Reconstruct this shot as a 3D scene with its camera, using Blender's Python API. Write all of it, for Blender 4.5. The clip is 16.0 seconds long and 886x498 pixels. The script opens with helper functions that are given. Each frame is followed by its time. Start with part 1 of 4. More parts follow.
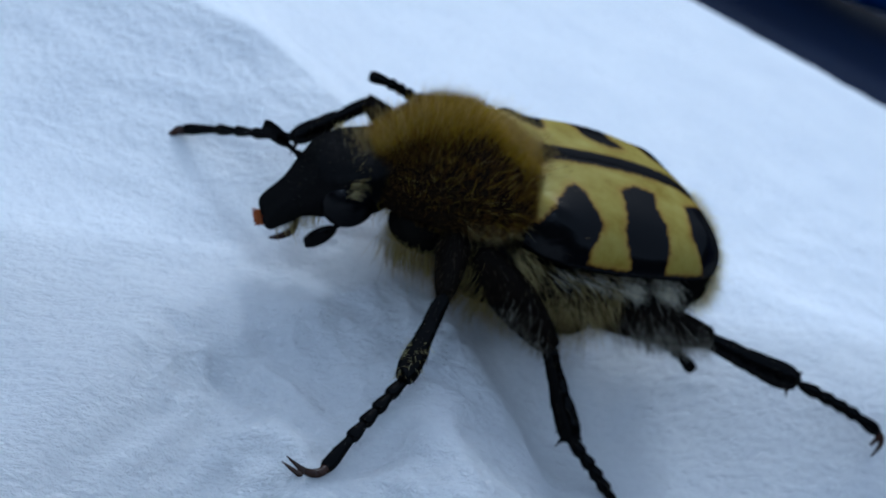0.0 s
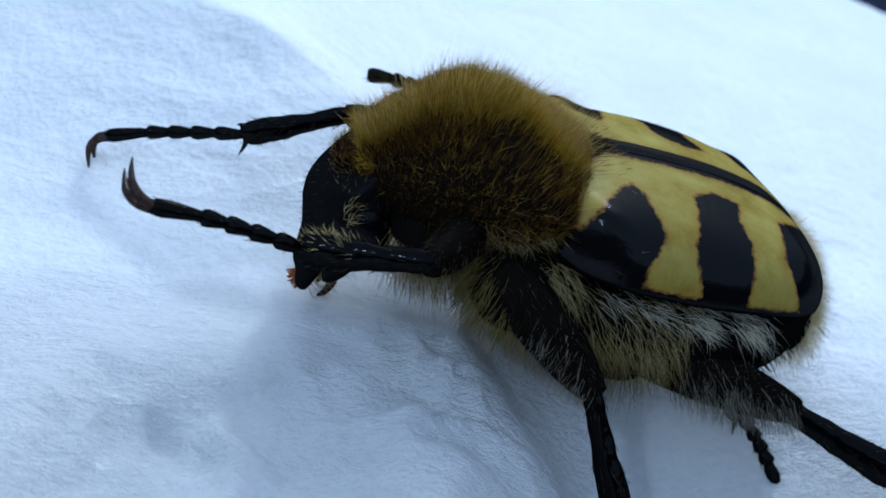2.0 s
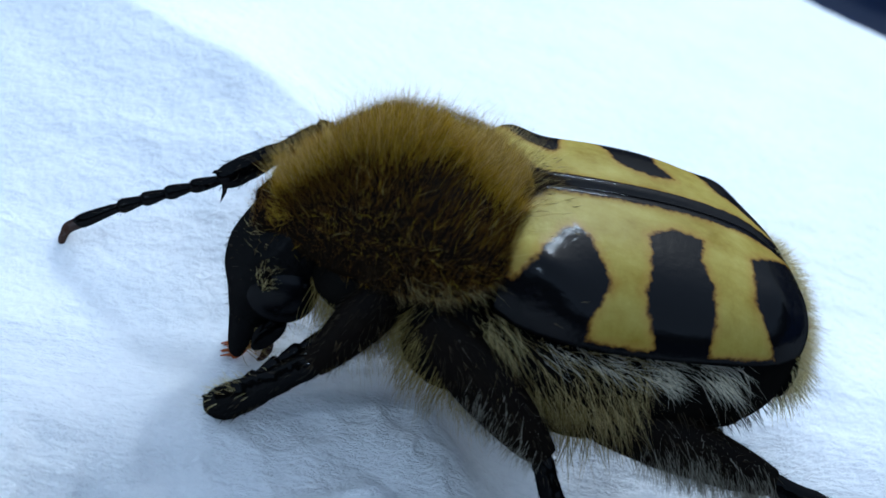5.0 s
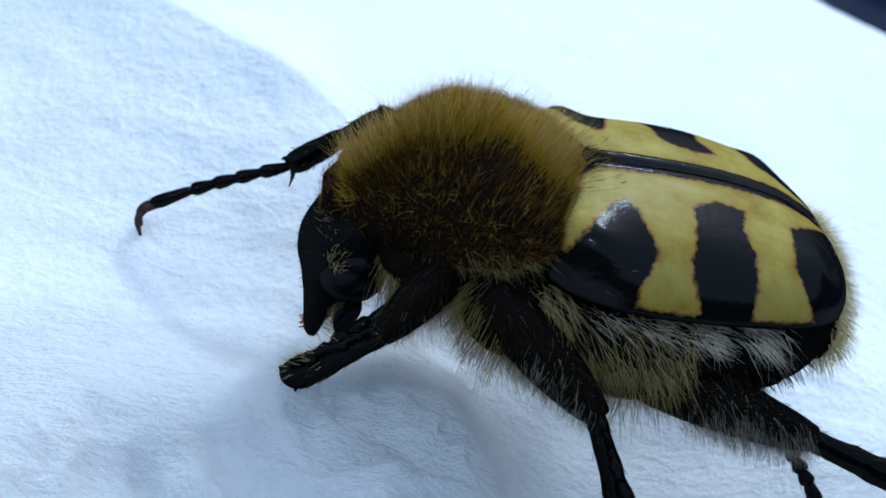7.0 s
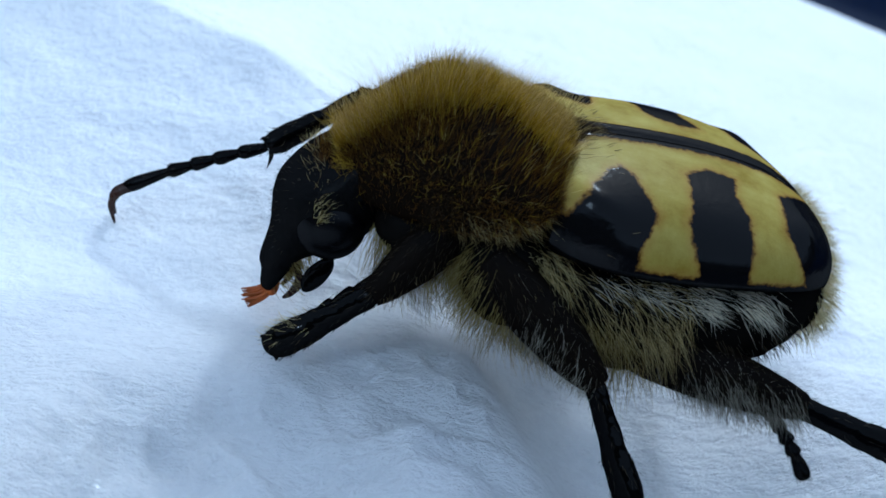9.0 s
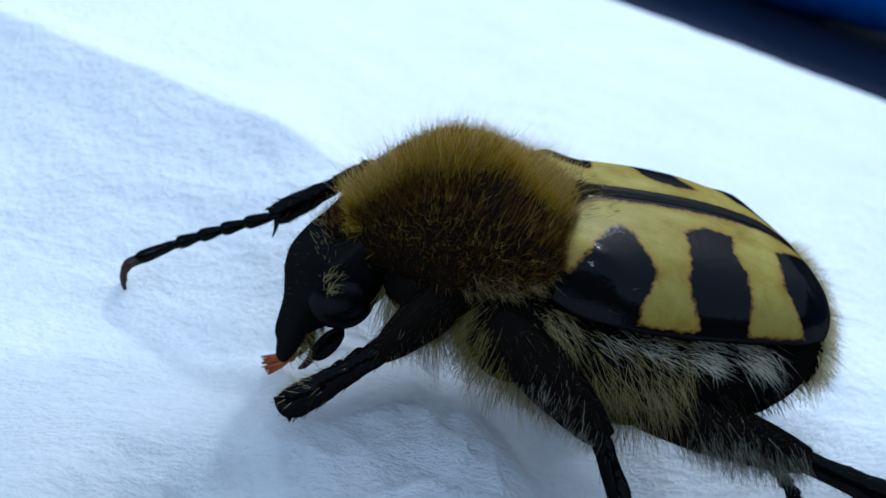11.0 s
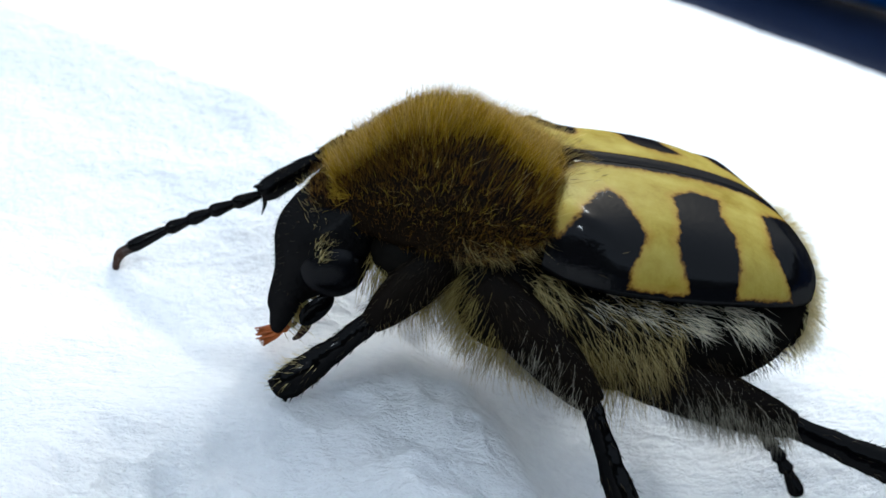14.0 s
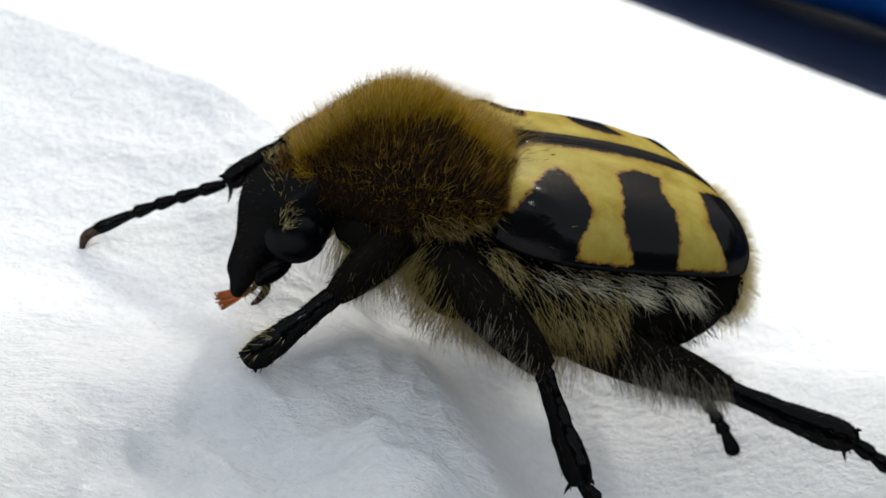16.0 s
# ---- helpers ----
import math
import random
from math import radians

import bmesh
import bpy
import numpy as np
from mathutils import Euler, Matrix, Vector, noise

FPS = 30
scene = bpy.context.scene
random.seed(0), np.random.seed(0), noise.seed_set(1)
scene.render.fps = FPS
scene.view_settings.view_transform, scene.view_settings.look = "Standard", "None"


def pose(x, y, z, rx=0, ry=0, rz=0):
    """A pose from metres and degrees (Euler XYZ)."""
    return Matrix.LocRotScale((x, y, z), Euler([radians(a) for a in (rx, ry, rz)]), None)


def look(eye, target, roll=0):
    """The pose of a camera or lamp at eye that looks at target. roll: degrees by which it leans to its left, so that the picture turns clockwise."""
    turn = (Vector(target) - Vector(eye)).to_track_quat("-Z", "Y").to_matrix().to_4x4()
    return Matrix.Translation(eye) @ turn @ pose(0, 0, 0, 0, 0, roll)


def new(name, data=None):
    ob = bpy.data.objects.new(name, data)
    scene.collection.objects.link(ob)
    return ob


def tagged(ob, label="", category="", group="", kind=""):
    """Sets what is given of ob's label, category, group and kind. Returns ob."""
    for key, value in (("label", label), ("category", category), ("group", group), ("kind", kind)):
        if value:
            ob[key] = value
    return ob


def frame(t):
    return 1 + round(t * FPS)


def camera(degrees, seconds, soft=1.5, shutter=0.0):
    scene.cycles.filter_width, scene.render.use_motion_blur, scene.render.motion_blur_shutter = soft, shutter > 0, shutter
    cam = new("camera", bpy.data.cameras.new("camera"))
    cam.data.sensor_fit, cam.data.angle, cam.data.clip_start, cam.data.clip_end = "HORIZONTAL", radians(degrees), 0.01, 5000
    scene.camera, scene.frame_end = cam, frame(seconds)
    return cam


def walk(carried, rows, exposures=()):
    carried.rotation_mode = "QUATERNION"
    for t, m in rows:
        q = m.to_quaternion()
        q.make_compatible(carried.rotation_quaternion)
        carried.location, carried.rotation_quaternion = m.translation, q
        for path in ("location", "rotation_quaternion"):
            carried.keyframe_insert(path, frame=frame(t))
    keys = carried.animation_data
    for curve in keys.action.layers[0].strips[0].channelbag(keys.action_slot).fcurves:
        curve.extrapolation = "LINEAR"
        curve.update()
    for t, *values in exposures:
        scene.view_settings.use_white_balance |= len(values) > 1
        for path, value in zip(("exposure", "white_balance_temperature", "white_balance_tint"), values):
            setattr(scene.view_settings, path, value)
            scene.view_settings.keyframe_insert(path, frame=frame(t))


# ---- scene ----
MM = 0.001


def mm(x, y, z):
    return Vector((x, y, z)) * MM


# ---- camera: millimetres and degrees ----
cam = camera(42, 16.0, soft=1.6)
PATH = [
    (0, -12.12, -22.16, 16.70, 56.96, -20.30, -15.82),
    (0.5, -10.83, -20.99, 15.43, 57.39, -18.28, -15.29),
    (1, -9.42, -19.86, 15.16, 57.24, -16.91, -13.25),
    (1.5, -7.98, -19.76, 14.96, 57.38, -15.80, -10.56),
    (2, -6.73, -18.74, 14.38, 57.13, -14.02, -8.90),
    (2.5, -6.64, -16.66, 13.33, 56.43, -15.33, -8.84),
    (3, -6.04, -16.98, 13.49, 56.32, -14.81, -7.05),
    (3.5, -6.20, -16.41, 13.87, 55.09, -16.55, -7.19),
    (4, -4.88, -16.55, 14.58, 57.58, -14.02, -5.07),
    (6.5, -5.69, -18.09, 15.00, 55.67, -16.61, -6.11),
    (7, -5.85, -18.30, 15.63, 55.98, -15.44, -4.75),
    (7.5, -6.47, -18.59, 14.73, 56.42, -16.33, -4.84),
    (8, -6.81, -18.50, 14.66, 56.13, -15.22, -5.13),
    (8.5, -6.46, -18.99, 14.28, 57.27, -13.38, -5.77),
    (9, -6.49, -18.79, 14.12, 58.70, -13.27, -8.67),
    (11.5, -6.49, -19.68, 14.08, 63.06, -11.80, -8.64),
    (12, -6.66, -19.60, 13.95, 63.15, -11.96, -9.28),
    (12.5, -6.92, -19.41, 13.89, 63.27, -12.64, -9.99),
    (13, -6.87, -19.48, 13.66, 62.83, -12.51, -10.49),
    (13.5, -6.88, -19.54, 13.98, 62.20, -12.73, -9.81),
    (14, -6.62, -19.48, 13.87, 61.98, -11.36, -10.55),
    (14.5, -6.64, -19.66, 13.66, 62.28, -12.00, -11.12),
    (15, -6.88, -20.43, 13.81, 62.11, -11.78, -12.60),
    (15.5, -7.24, -21.01, 13.65, 62.27, -12.62, -13.81),
    (16, -7.43, -20.64, 14.13, 62.24, -12.92, -13.45),
]
walk(cam, [(t, pose(x * MM, y * MM, z * MM, rx, ry, rz)) for t, x, y, z, rx, ry, rz in PATH],
     exposures=[(0, -0.45, 4850, 4), (1.5, -0.2, 4700, 4), (2.5, -0.02, 4850, 2), (4, 0.1, 4850, 2), (6.5, 0.15, 5000, 2), (7, 0.12, 4900, 2), (8, -0.01, 4830, 2), (9, 0.03, 4850, 2), (12, -0.03, 4800, 2), (13.5, 0.3, 5100, 0), (14.5, 0.7, 6350, 6), (16, 0.33, 6500, 6)])
cam.data.dof.use_dof = True
cam.data.dof.focus_distance = 21.5 * MM
cam.data.dof.aperture_fstop = 190

# ---- light ----
SUN = Vector((0.32, 0.9, 0.8)).normalized()
world = bpy.data.worlds.new("sky")
scene.world = world
world.use_nodes = True
wn = world.node_tree.nodes
sky = wn.new("ShaderNodeTexSky")
sky.sky_type, sky.sun_disc = "NISHITA", False
sky.sun_elevation, sky.sun_rotation = math.asin(SUN.z), math.atan2(SUN.x, SUN.y)
sky.air_density, sky.dust_density = 1.0, 4.0
cloud = wn.new("ShaderNodeMix")  # thin cloud evens out the sky
cloud.data_type = "RGBA"
cloud.inputs[0].default_value = 0.6
cloud.inputs[7].default_value = (4.0, 4.05, 4.1, 1)
world.node_tree.links.new(sky.outputs[0], cloud.inputs[6])
world.node_tree.links.new(cloud.outputs[2], wn["Background"].inputs[0])
wn["Background"].inputs[1].default_value = 0.205
sun = new("sun", bpy.data.lights.new("sun", "SUN"))
sun.data.energy, sun.data.angle, sun.data.color = 0.8, radians(5), (1.0, 0.97, 0.92)
sun.matrix_world = look(SUN, (0, 0, 0))
# unseen lamp added beside the viewer for glints on wing cases, eyes and legs
lamp = new("glint_light", bpy.data.lights.new("glint_light", "AREA"))
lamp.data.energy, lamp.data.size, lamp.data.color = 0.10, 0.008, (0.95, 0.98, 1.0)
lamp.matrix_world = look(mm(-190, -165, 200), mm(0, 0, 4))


# ---- materials ----
class Mat:
    """A small helper round a node material."""

    def __init__(self, name):
        self.m = bpy.data.materials.new(name)
        self.m.use_nodes = True
        self.t = self.m.node_tree
        self.b = self.t.nodes["Principled BSDF"]
        self.out = self.t.nodes["Material Output"]

    def node(self, kind, **sets):
        n = self.t.nodes.new(kind)
        for k, v in sets.items():
            n.inputs[k.replace("_", " ")].default_value = v
        return n

    def link(self, a, b):
        self.t.links.new(a, b)

    def coords(self):
        return self.node("ShaderNodeTexCoord").outputs["Object"]

    def noise(self, per_mm, detail=4, rough=0.6, co=None, stretch=None):
        n = self.node("ShaderNodeTexNoise", Scale=per_mm * 1000.0, Detail=float(detail), Roughness=rough)
        src = co or self.coords()
        if stretch:
            mp = self.node("ShaderNodeMapping", Scale=stretch)
            self.link(src, mp.inputs[0])
            src = mp.outputs[0]
        self.link(src, n.inputs["Vector"])
        return n.outputs["Fac"]

    def ramp(self, fac, stops):
        r = self.node("ShaderNodeValToRGB")
        e = r.color_ramp.elements
        while len(e) < len(stops):
            e.new(0.5)
        for el, (p, c) in zip(e, stops):
            el.position, el.color = p, (*c, 1)
        self.link(fac, r.inputs[0])
        return r.outputs[0]

    def math(self, op, a, b):
        n = self.t.nodes.new("ShaderNodeMath")
        n.operation = op
        for i, v in enumerate((a, b)):
            if isinstance(v, bpy.types.NodeSocket):
                self.link(v, n.inputs[i])
            else:
                n.inputs[i].default_value = v
        return n.outputs[0]

    def mix(self, fac, a, b):
        n = self.t.nodes.new("ShaderNodeMix")
        n.data_type = "RGBA"
        for i, v in ((0, fac), (6, a), (7, b)):
            if isinstance(v, bpy.types.NodeSocket):
                self.link(v, n.inputs[i])
            else:
                n.inputs[i].default_value = (*v, 1) if i else v
        return n.outputs[2]

    def bump(self, fac, height_mm, strength=1.0):
        n = self.node("ShaderNodeBump", Distance=height_mm * MM, Strength=strength)
        self.link(fac, n.inputs["Height"])
        self.link(n.outputs[0], self.b.inputs["Normal"])
        return n.outputs[0]

    def base(self, socket, rough=None):
        self.link(socket, self.b.inputs["Base Color"])
        if rough is not None:
            self.b.inputs["Roughness"].default_value = rough

    def lacquer(self, share, rough, normal):
        """A thin, even gloss over the base, as on hair-worn chitin."""
        self.b.inputs["Specular IOR Level"].default_value = 0.0
        g = self.node("ShaderNodeBsdfGlossy")
        self.link(rough, g.inputs["Roughness"])
        self.link(normal, g.inputs["Normal"])
        m = self.node("ShaderNodeMixShader", Fac=share)
        self.link(self.b.outputs[0], m.inputs[1])
        self.link(g.outputs[0], m.inputs[2])
        self.link(m.outputs[0], self.out.inputs[0])

    def see_through(self, share, colour):
        """Lets a share of the light pass from behind, as thin tissue and hair do."""
        t = self.node("ShaderNodeBsdfTranslucent")
        if isinstance(colour, bpy.types.NodeSocket):
            self.link(colour, t.inputs[0])
        else:
            t.inputs[0].default_value = (*colour, 1)
        m = self.node("ShaderNodeMixShader", Fac=share)
        self.link(self.b.outputs[0], m.inputs[1])
        self.link(t.outputs[0], m.inputs[2])
        self.link(m.outputs[0], self.out.inputs[0])


def paper_material():
    M = Mat("tissue_paper")
    big, fine = M.noise(0.25, 3), M.noise(5, 6, 0.7)
    fib = M.noise(1.6, 5, 0.7, stretch=(0.6, 1.0, 1.0))
    col = M.ramp(big, [(0.3, (0.84, 0.85, 0.86)), (0.7, (0.92, 0.92, 0.91))])
    flecks = M.ramp(fine, [(0.35, (0.90, 0.90, 0.91)), (0.6, (1, 1, 1))])
    mul = M.t.nodes.new("ShaderNodeMix")
    mul.data_type, mul.blend_type = "RGBA", "MULTIPLY"
    mul.inputs[0].default_value = 0.6
    M.link(col, mul.inputs[6])
    M.link(flecks, mul.inputs[7])
    M.base(mul.outputs[2], 0.6)
    crinkle = M.math("ABSOLUTE", M.math("SUBTRACT", M.noise(1.1, 3, 0.55), 0.5), 0.0)
    h = M.math("ADD", M.math("MULTIPLY", fib, 0.5), M.math("MULTIPLY", fine, 0.5))
    h = M.math("ADD", h, M.math("MULTIPLY", crinkle, -2.2))
    # the sheet is crushed harder along the near fold
    xyz = M.node("ShaderNodeSeparateXYZ")
    M.link(M.coords(), xyz.inputs[0])
    crush = M.node("ShaderNodeMapRange")
    M.link(xyz.outputs[1], crush.inputs[0])
    crush.inputs[1].default_value, crush.inputs[2].default_value = 0.5 * MM, -3.5 * MM
    ridge = M.math("ABSOLUTE", M.math("SUBTRACT", M.noise(1.7, 4, 0.6, stretch=(0.7, 1.2, 1.0)), 0.5), 0.0)
    rough = M.math("ADD", M.math("MULTIPLY", ridge, -14.0), M.math("MULTIPLY", M.noise(2.8, 5, 0.74, stretch=(0.5, 1.4, 1.0)), 13.0))
    h = M.math("ADD", h, M.math("MULTIPLY", rough, crush.outputs[0]))
    gloss = M.node("ShaderNodeMapRange")
    M.link(crush.outputs[0], gloss.inputs[0])
    gloss.inputs[3].default_value, gloss.inputs[4].default_value = 0.6, 0.28
    M.link(gloss.outputs[0], M.b.inputs["Roughness"])
    M.bump(h, 0.20, 0.6)
    M.b.inputs["Specular IOR Level"].default_value = 0.5
    M.b.inputs["Subsurface Weight"].default_value = 0.5
    M.b.inputs["Subsurface Radius"].default_value = (1.0, 1.0, 1.0)
    M.b.inputs["Subsurface Scale"].default_value = 0.3 * MM
    return M.m


def chitin_material(name, colour, rough=0.3, pits=9.0, relief=0.02, gloss=0.22, detail=3):
    M = Mat(name)
    n = M.noise(pits, detail, 0.6)
    c = M.ramp(M.noise(1.5, 4), [(0.3, tuple(v * 0.6 for v in colour)), (0.75, tuple(v * 1.5 for v in colour))])
    M.base(c)
    r = M.node("ShaderNodeMapRange")
    M.link(M.noise(4, 4), r.inputs[0])
    r.inputs[3].default_value, r.inputs[4].default_value = rough * 0.7, rough * 1.5
    M.link(r.outputs[0], M.b.inputs["Roughness"])
    M.lacquer(gloss, r.outputs[0], M.bump(n, relief, 0.6))
    return M.m


def elytron_material():
    M = Mat("banded_elytron")
    a = M.node("ShaderNodeAttribute")
    a.attribute_name = "band"
    wob = M.math("MULTIPLY", M.math("SUBTRACT", M.noise(6, 4, 0.6), 0.5), 0.22)
    d = M.math("ADD", a.outputs["Fac"], wob)
    f = M.node("ShaderNodeMapRange")
    M.link(d, f.inputs[0])
    f.inputs[1].default_value, f.inputs[2].default_value = -0.2, 0.5
    yel = M.ramp(M.noise(1.2, 5, 0.65), [(0.3, (0.225, 0.155, 0.016)), (0.5, (0.31, 0.24, 0.042)), (0.72, (0.39, 0.32, 0.075))])
    edge = M.ramp(f.outputs[0], [(0.0, (0.0, 0.0, 0.0)), (0.285, (0.0, 0.0, 0.0)), (0.33, (0.4, 0.4, 0.4)), (0.40, (0.85, 0.85, 0.85)), (0.6, (1, 1, 1))])
    dark = M.mix(edge, (0.003, 0.003, 0.0035), (0.30, 0.13, 0.02))
    col = M.mix(M.math("MULTIPLY", edge, edge), dark, yel)
    M.base(col)
    r = M.node("ShaderNodeMapRange")
    M.link(edge, r.inputs[0])
    r.inputs[3].default_value, r.inputs[4].default_value = 0.12, 0.38
    M.link(r.outputs[0], M.b.inputs["Roughness"])
    M.lacquer(0.014, r.outputs[0], M.bump(M.math("ADD", M.noise(7, 3), M.math("MULTIPLY", M.noise(1.0, 2), 1.5)), 0.02, 0.5))
    return M.m


def hair_material(name, root, tip, through_share=0.35, glow=1.0):
    """Fine hair. glow: how much clearer the light that passes is than the light thrown back."""
    M = Mat(name)
    info = M.node("ShaderNodeNewGeometry")
    c = M.ramp(info.outputs["Random Per Island"], [(0.0, root), (1.0, tip)])
    d = M.ramp(info.outputs["Random Per Island"], [(0.0, tuple(min(v * glow, 0.95) for v in root)), (1.0, tuple(min(v * glow, 0.95) for v in tip))])
    M.base(c, 0.5)
    M.b.inputs["Specular IOR Level"].default_value = 0.15
    M.see_through(through_share, d)
    return M.m


def cloth_material(name, dark, light, per_mm=0.3, rough=0.7):
    M = Mat(name)
    M.base(M.ramp(M.noise(per_mm, 5), [(0.3, dark), (0.7, light)]), rough)
    M.b.inputs["Specular IOR Level"].default_value = 0.1
    M.bump(M.noise(2, 4), 0.2, 0.5)
    return M.m


PAPER = paper_material()
BLACK = chitin_material("black_chitin", (0.0012, 0.0012, 0.0013), 0.36, 6.0, 0.07, 0.008)
DULL = chitin_material("dull_black_chitin", (0.003, 0.0026, 0.002), 0.5, 7.0, 0.03, 0.003)
PLUSH = chitin_material("brown_black_chitin", (0.005, 0.0027, 0.001), 0.6, 7.0, 0.03, 0.003)
EYE = chitin_material("eye_surface", (0.0015, 0.0016, 0.0022), 0.22, 20.0, 0.008, 0.014)
LEG = chitin_material("leg_chitin", (0.0012, 0.0012, 0.0013), 0.1, 4.0, 0.05, 0.009, 1)
THIGH = chitin_material("thigh_chitin", (0.0035, 0.0022, 0.0012), 0.55, 7.0, 0.05, 0.005)
CLAW = chitin_material("brown_claw", (0.03, 0.012, 0.006), 0.25, gloss=0.03)
BROWN = chitin_material("orange_bristle", (0.34, 0.085, 0.012), 0.4, gloss=0.03)
ELYTRON = elytron_material()
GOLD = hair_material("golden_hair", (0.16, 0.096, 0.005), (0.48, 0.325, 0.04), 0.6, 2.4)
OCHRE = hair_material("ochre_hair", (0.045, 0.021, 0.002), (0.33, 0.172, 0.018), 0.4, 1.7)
PALE = hair_material("pale_hair", (0.50, 0.40, 0.16), (0.80, 0.70, 0.38), 0.5, 1.25)
CREAM = hair_material("cream_hair", (0.62, 0.52, 0.24), (0.90, 0.82, 0.52), 0.6, 1.1)
WHITE = hair_material("white_hair", (0.72, 0.65, 0.46), (0.92, 0.87, 0.70), 0.2)
STRAW = hair_material("straw_hair", (0.28, 0.20, 0.06), (0.72, 0.595, 0.28), 0.4, 1.15)
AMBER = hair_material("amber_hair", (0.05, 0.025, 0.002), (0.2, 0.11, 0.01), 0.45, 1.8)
OLIVE = hair_material("olive_hair", (0.15, 0.105, 0.02), (0.52, 0.42, 0.15), 0.45, 1.3)
CREST = hair_material("crest_hair", (0.36, 0.25, 0.06), (0.76, 0.61, 0.26), 0.55, 1.3)
TAN = hair_material("tan_hair", (0.12, 0.08, 0.03), (0.42, 0.32, 0.15), 0.3)
SILVER = hair_material("silvery_hair", (0.16, 0.14, 0.10), (0.52, 0.48, 0.38), 0.3)
SMOKE = hair_material("dark_hair", (0.010, 0.008, 0.005), (0.06, 0.042, 0.018), 0.2)
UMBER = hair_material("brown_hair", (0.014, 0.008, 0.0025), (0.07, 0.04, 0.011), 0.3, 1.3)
TABLE = cloth_material("dark_table", (0.003, 0.007, 0.022), (0.006, 0.014, 0.042), 0.05, 0.8)
BLUE = cloth_material("blue_fabric", (0.01, 0.10, 0.45), (0.02, 0.18, 0.70))


# dark colour of the added screen that blocks sky light behind the viewer
def blocker_material():
    M = Mat("sky_blocker")
    M.base(M.ramp(M.noise(0.02, 6), [(0.35, (0.010, 0.014, 0.010)), (0.7, (0.035, 0.040, 0.030))]), 0.9)
    return M.m


BLOCKER = blocker_material()


# ---- mesh helpers (millimetres in, metres out) ----
def mesh_object(name, me, parent=None, label="", kind=""):
    ob = new(name, me)
    ob.parent = parent
    return tagged(ob, label=label, kind=kind)


def part(name, bm, material, parent=None, label="", kind="", smooth=True):
    """Links a bmesh, given in millimetres, as one mesh object under its thing."""
    bm.transform(Matrix.Scale(MM, 4))
    me = bpy.data.meshes.new(name)
    bm.to_mesh(me)
    bm.free()
    me.materials.append(material)
    me.polygons.foreach_set("use_smooth", [smooth] * len(me.polygons))
    return mesh_object(name, me, parent, label, kind)


def curve_through(rows, n):
    """Smooth rows of numbers: n rows between the given ones."""
    rows = np.array(rows, float)
    s = np.linspace(0, len(rows) - 1, n)
    i = np.clip(s.astype(int), 0, len(rows) - 2)
    f = (s - i)[:, None]
    p0, p1, p2, p3 = rows[np.clip(i - 1, 0, None)], rows[i], rows[i + 1], rows[np.clip(i + 2, None, len(rows) - 1)]
    return 0.5 * (2 * p1 + (p2 - p0) * f + (2 * p0 - 5 * p1 + 4 * p2 - p3) * f ** 2 + (3 * p1 - p0 - 3 * p2 + p3) * f ** 3)


def rings(bm, loops, cap=True):
    vs = [[bm.verts.new(p) for p in loop] for loop in loops]
    for a, b in zip(vs, vs[1:]):
        for k in range(len(a)):
            bm.faces.new((a[k - 1], a[k], b[k], b[k - 1]))
    if cap:
        bm.faces.new(vs[0])
        bm.faces.new(vs[-1][::-1])


def loft(stations, m=40, n=36, power=2.0, wobble=0.0):
    """A closed body along x. Station: x, centre height, half width, height above, depth below."""
    bm = bmesh.new()
    loops = []
    for x, zc, hw, up, dn in curve_through(stations, m):
        loop = []
        for k in range(n):
            a = 2 * math.pi * k / n
            c, s = math.cos(a), math.sin(a)
            e = 2 / power
            y = max(hw, 0.01) * math.copysign(abs(c) ** e, c)
            z = max(up if s > 0 else dn, 0.01) * math.copysign(abs(s) ** e, s)
            p = Vector((x, y, zc + z))
            if wobble:
                p += noise.noise_vector(p * 1.7) * wobble
            loop.append(p)
        loops.append(loop)
    rings(bm, loops)
    bmesh.ops.recalc_face_normals(bm, faces=bm.faces)
    return bm


def frame_of(direction, up=(0, 0, 1)):
    x = Vector(direction).normalized()
    y = Vector(up).cross(x)
    if y.length < 1e-4:
        y = Vector((0, 1, 0)).cross(x)
    y.normalize()
    return Matrix((x, y, x.cross(y))).transposed()


def tube(bm, points, radii, n=12, flat=1.0, m=None):
    """A tapered tube through points, closed at both ends. flat: its thickness against its width."""
    rows = curve_through([(*p, r) for p, r in zip(points, radii)], m or 5 * len(points))
    loops = []
    for i, row in enumerate(rows):
        p = Vector(row[:3])
        d = Vector(rows[min(i + 1, len(rows) - 1)][:3]) - Vector(rows[max(i - 1, 0)][:3])
        f = frame_of(d)
        loops.append([p + f @ Vector((0, math.cos(2 * math.pi * k / n) * row[3] * flat, math.sin(2 * math.pi * k / n) * row[3])) for k in range(n)])
    rings(bm, loops)
    bmesh.ops.recalc_face_normals(bm, faces=bm.faces)


def blob(bm, centre, size, turn=None, seg=16):
    made = bmesh.ops.create_uvsphere(bm, u_segments=seg, v_segments=seg // 2 + 2, radius=1)
    m = Matrix.Translation(centre) @ (turn.to_4x4() if turn else Matrix.Identity(4)) @ Matrix.Diagonal((*size, 1))
    bmesh.ops.transform(bm, matrix=m, verts=made["verts"])


def bone(a, b, up=(0, 0, 1)):
    """The pose, in metres, of a limb that lies along its own x, from a towards b (millimetres)."""
    a, b = Vector(a), Vector(b)
    return Matrix.Translation(a * MM) @ frame_of(b - a, up).to_4x4()


# ---- hair ----
rng = np.random.default_rng(7)


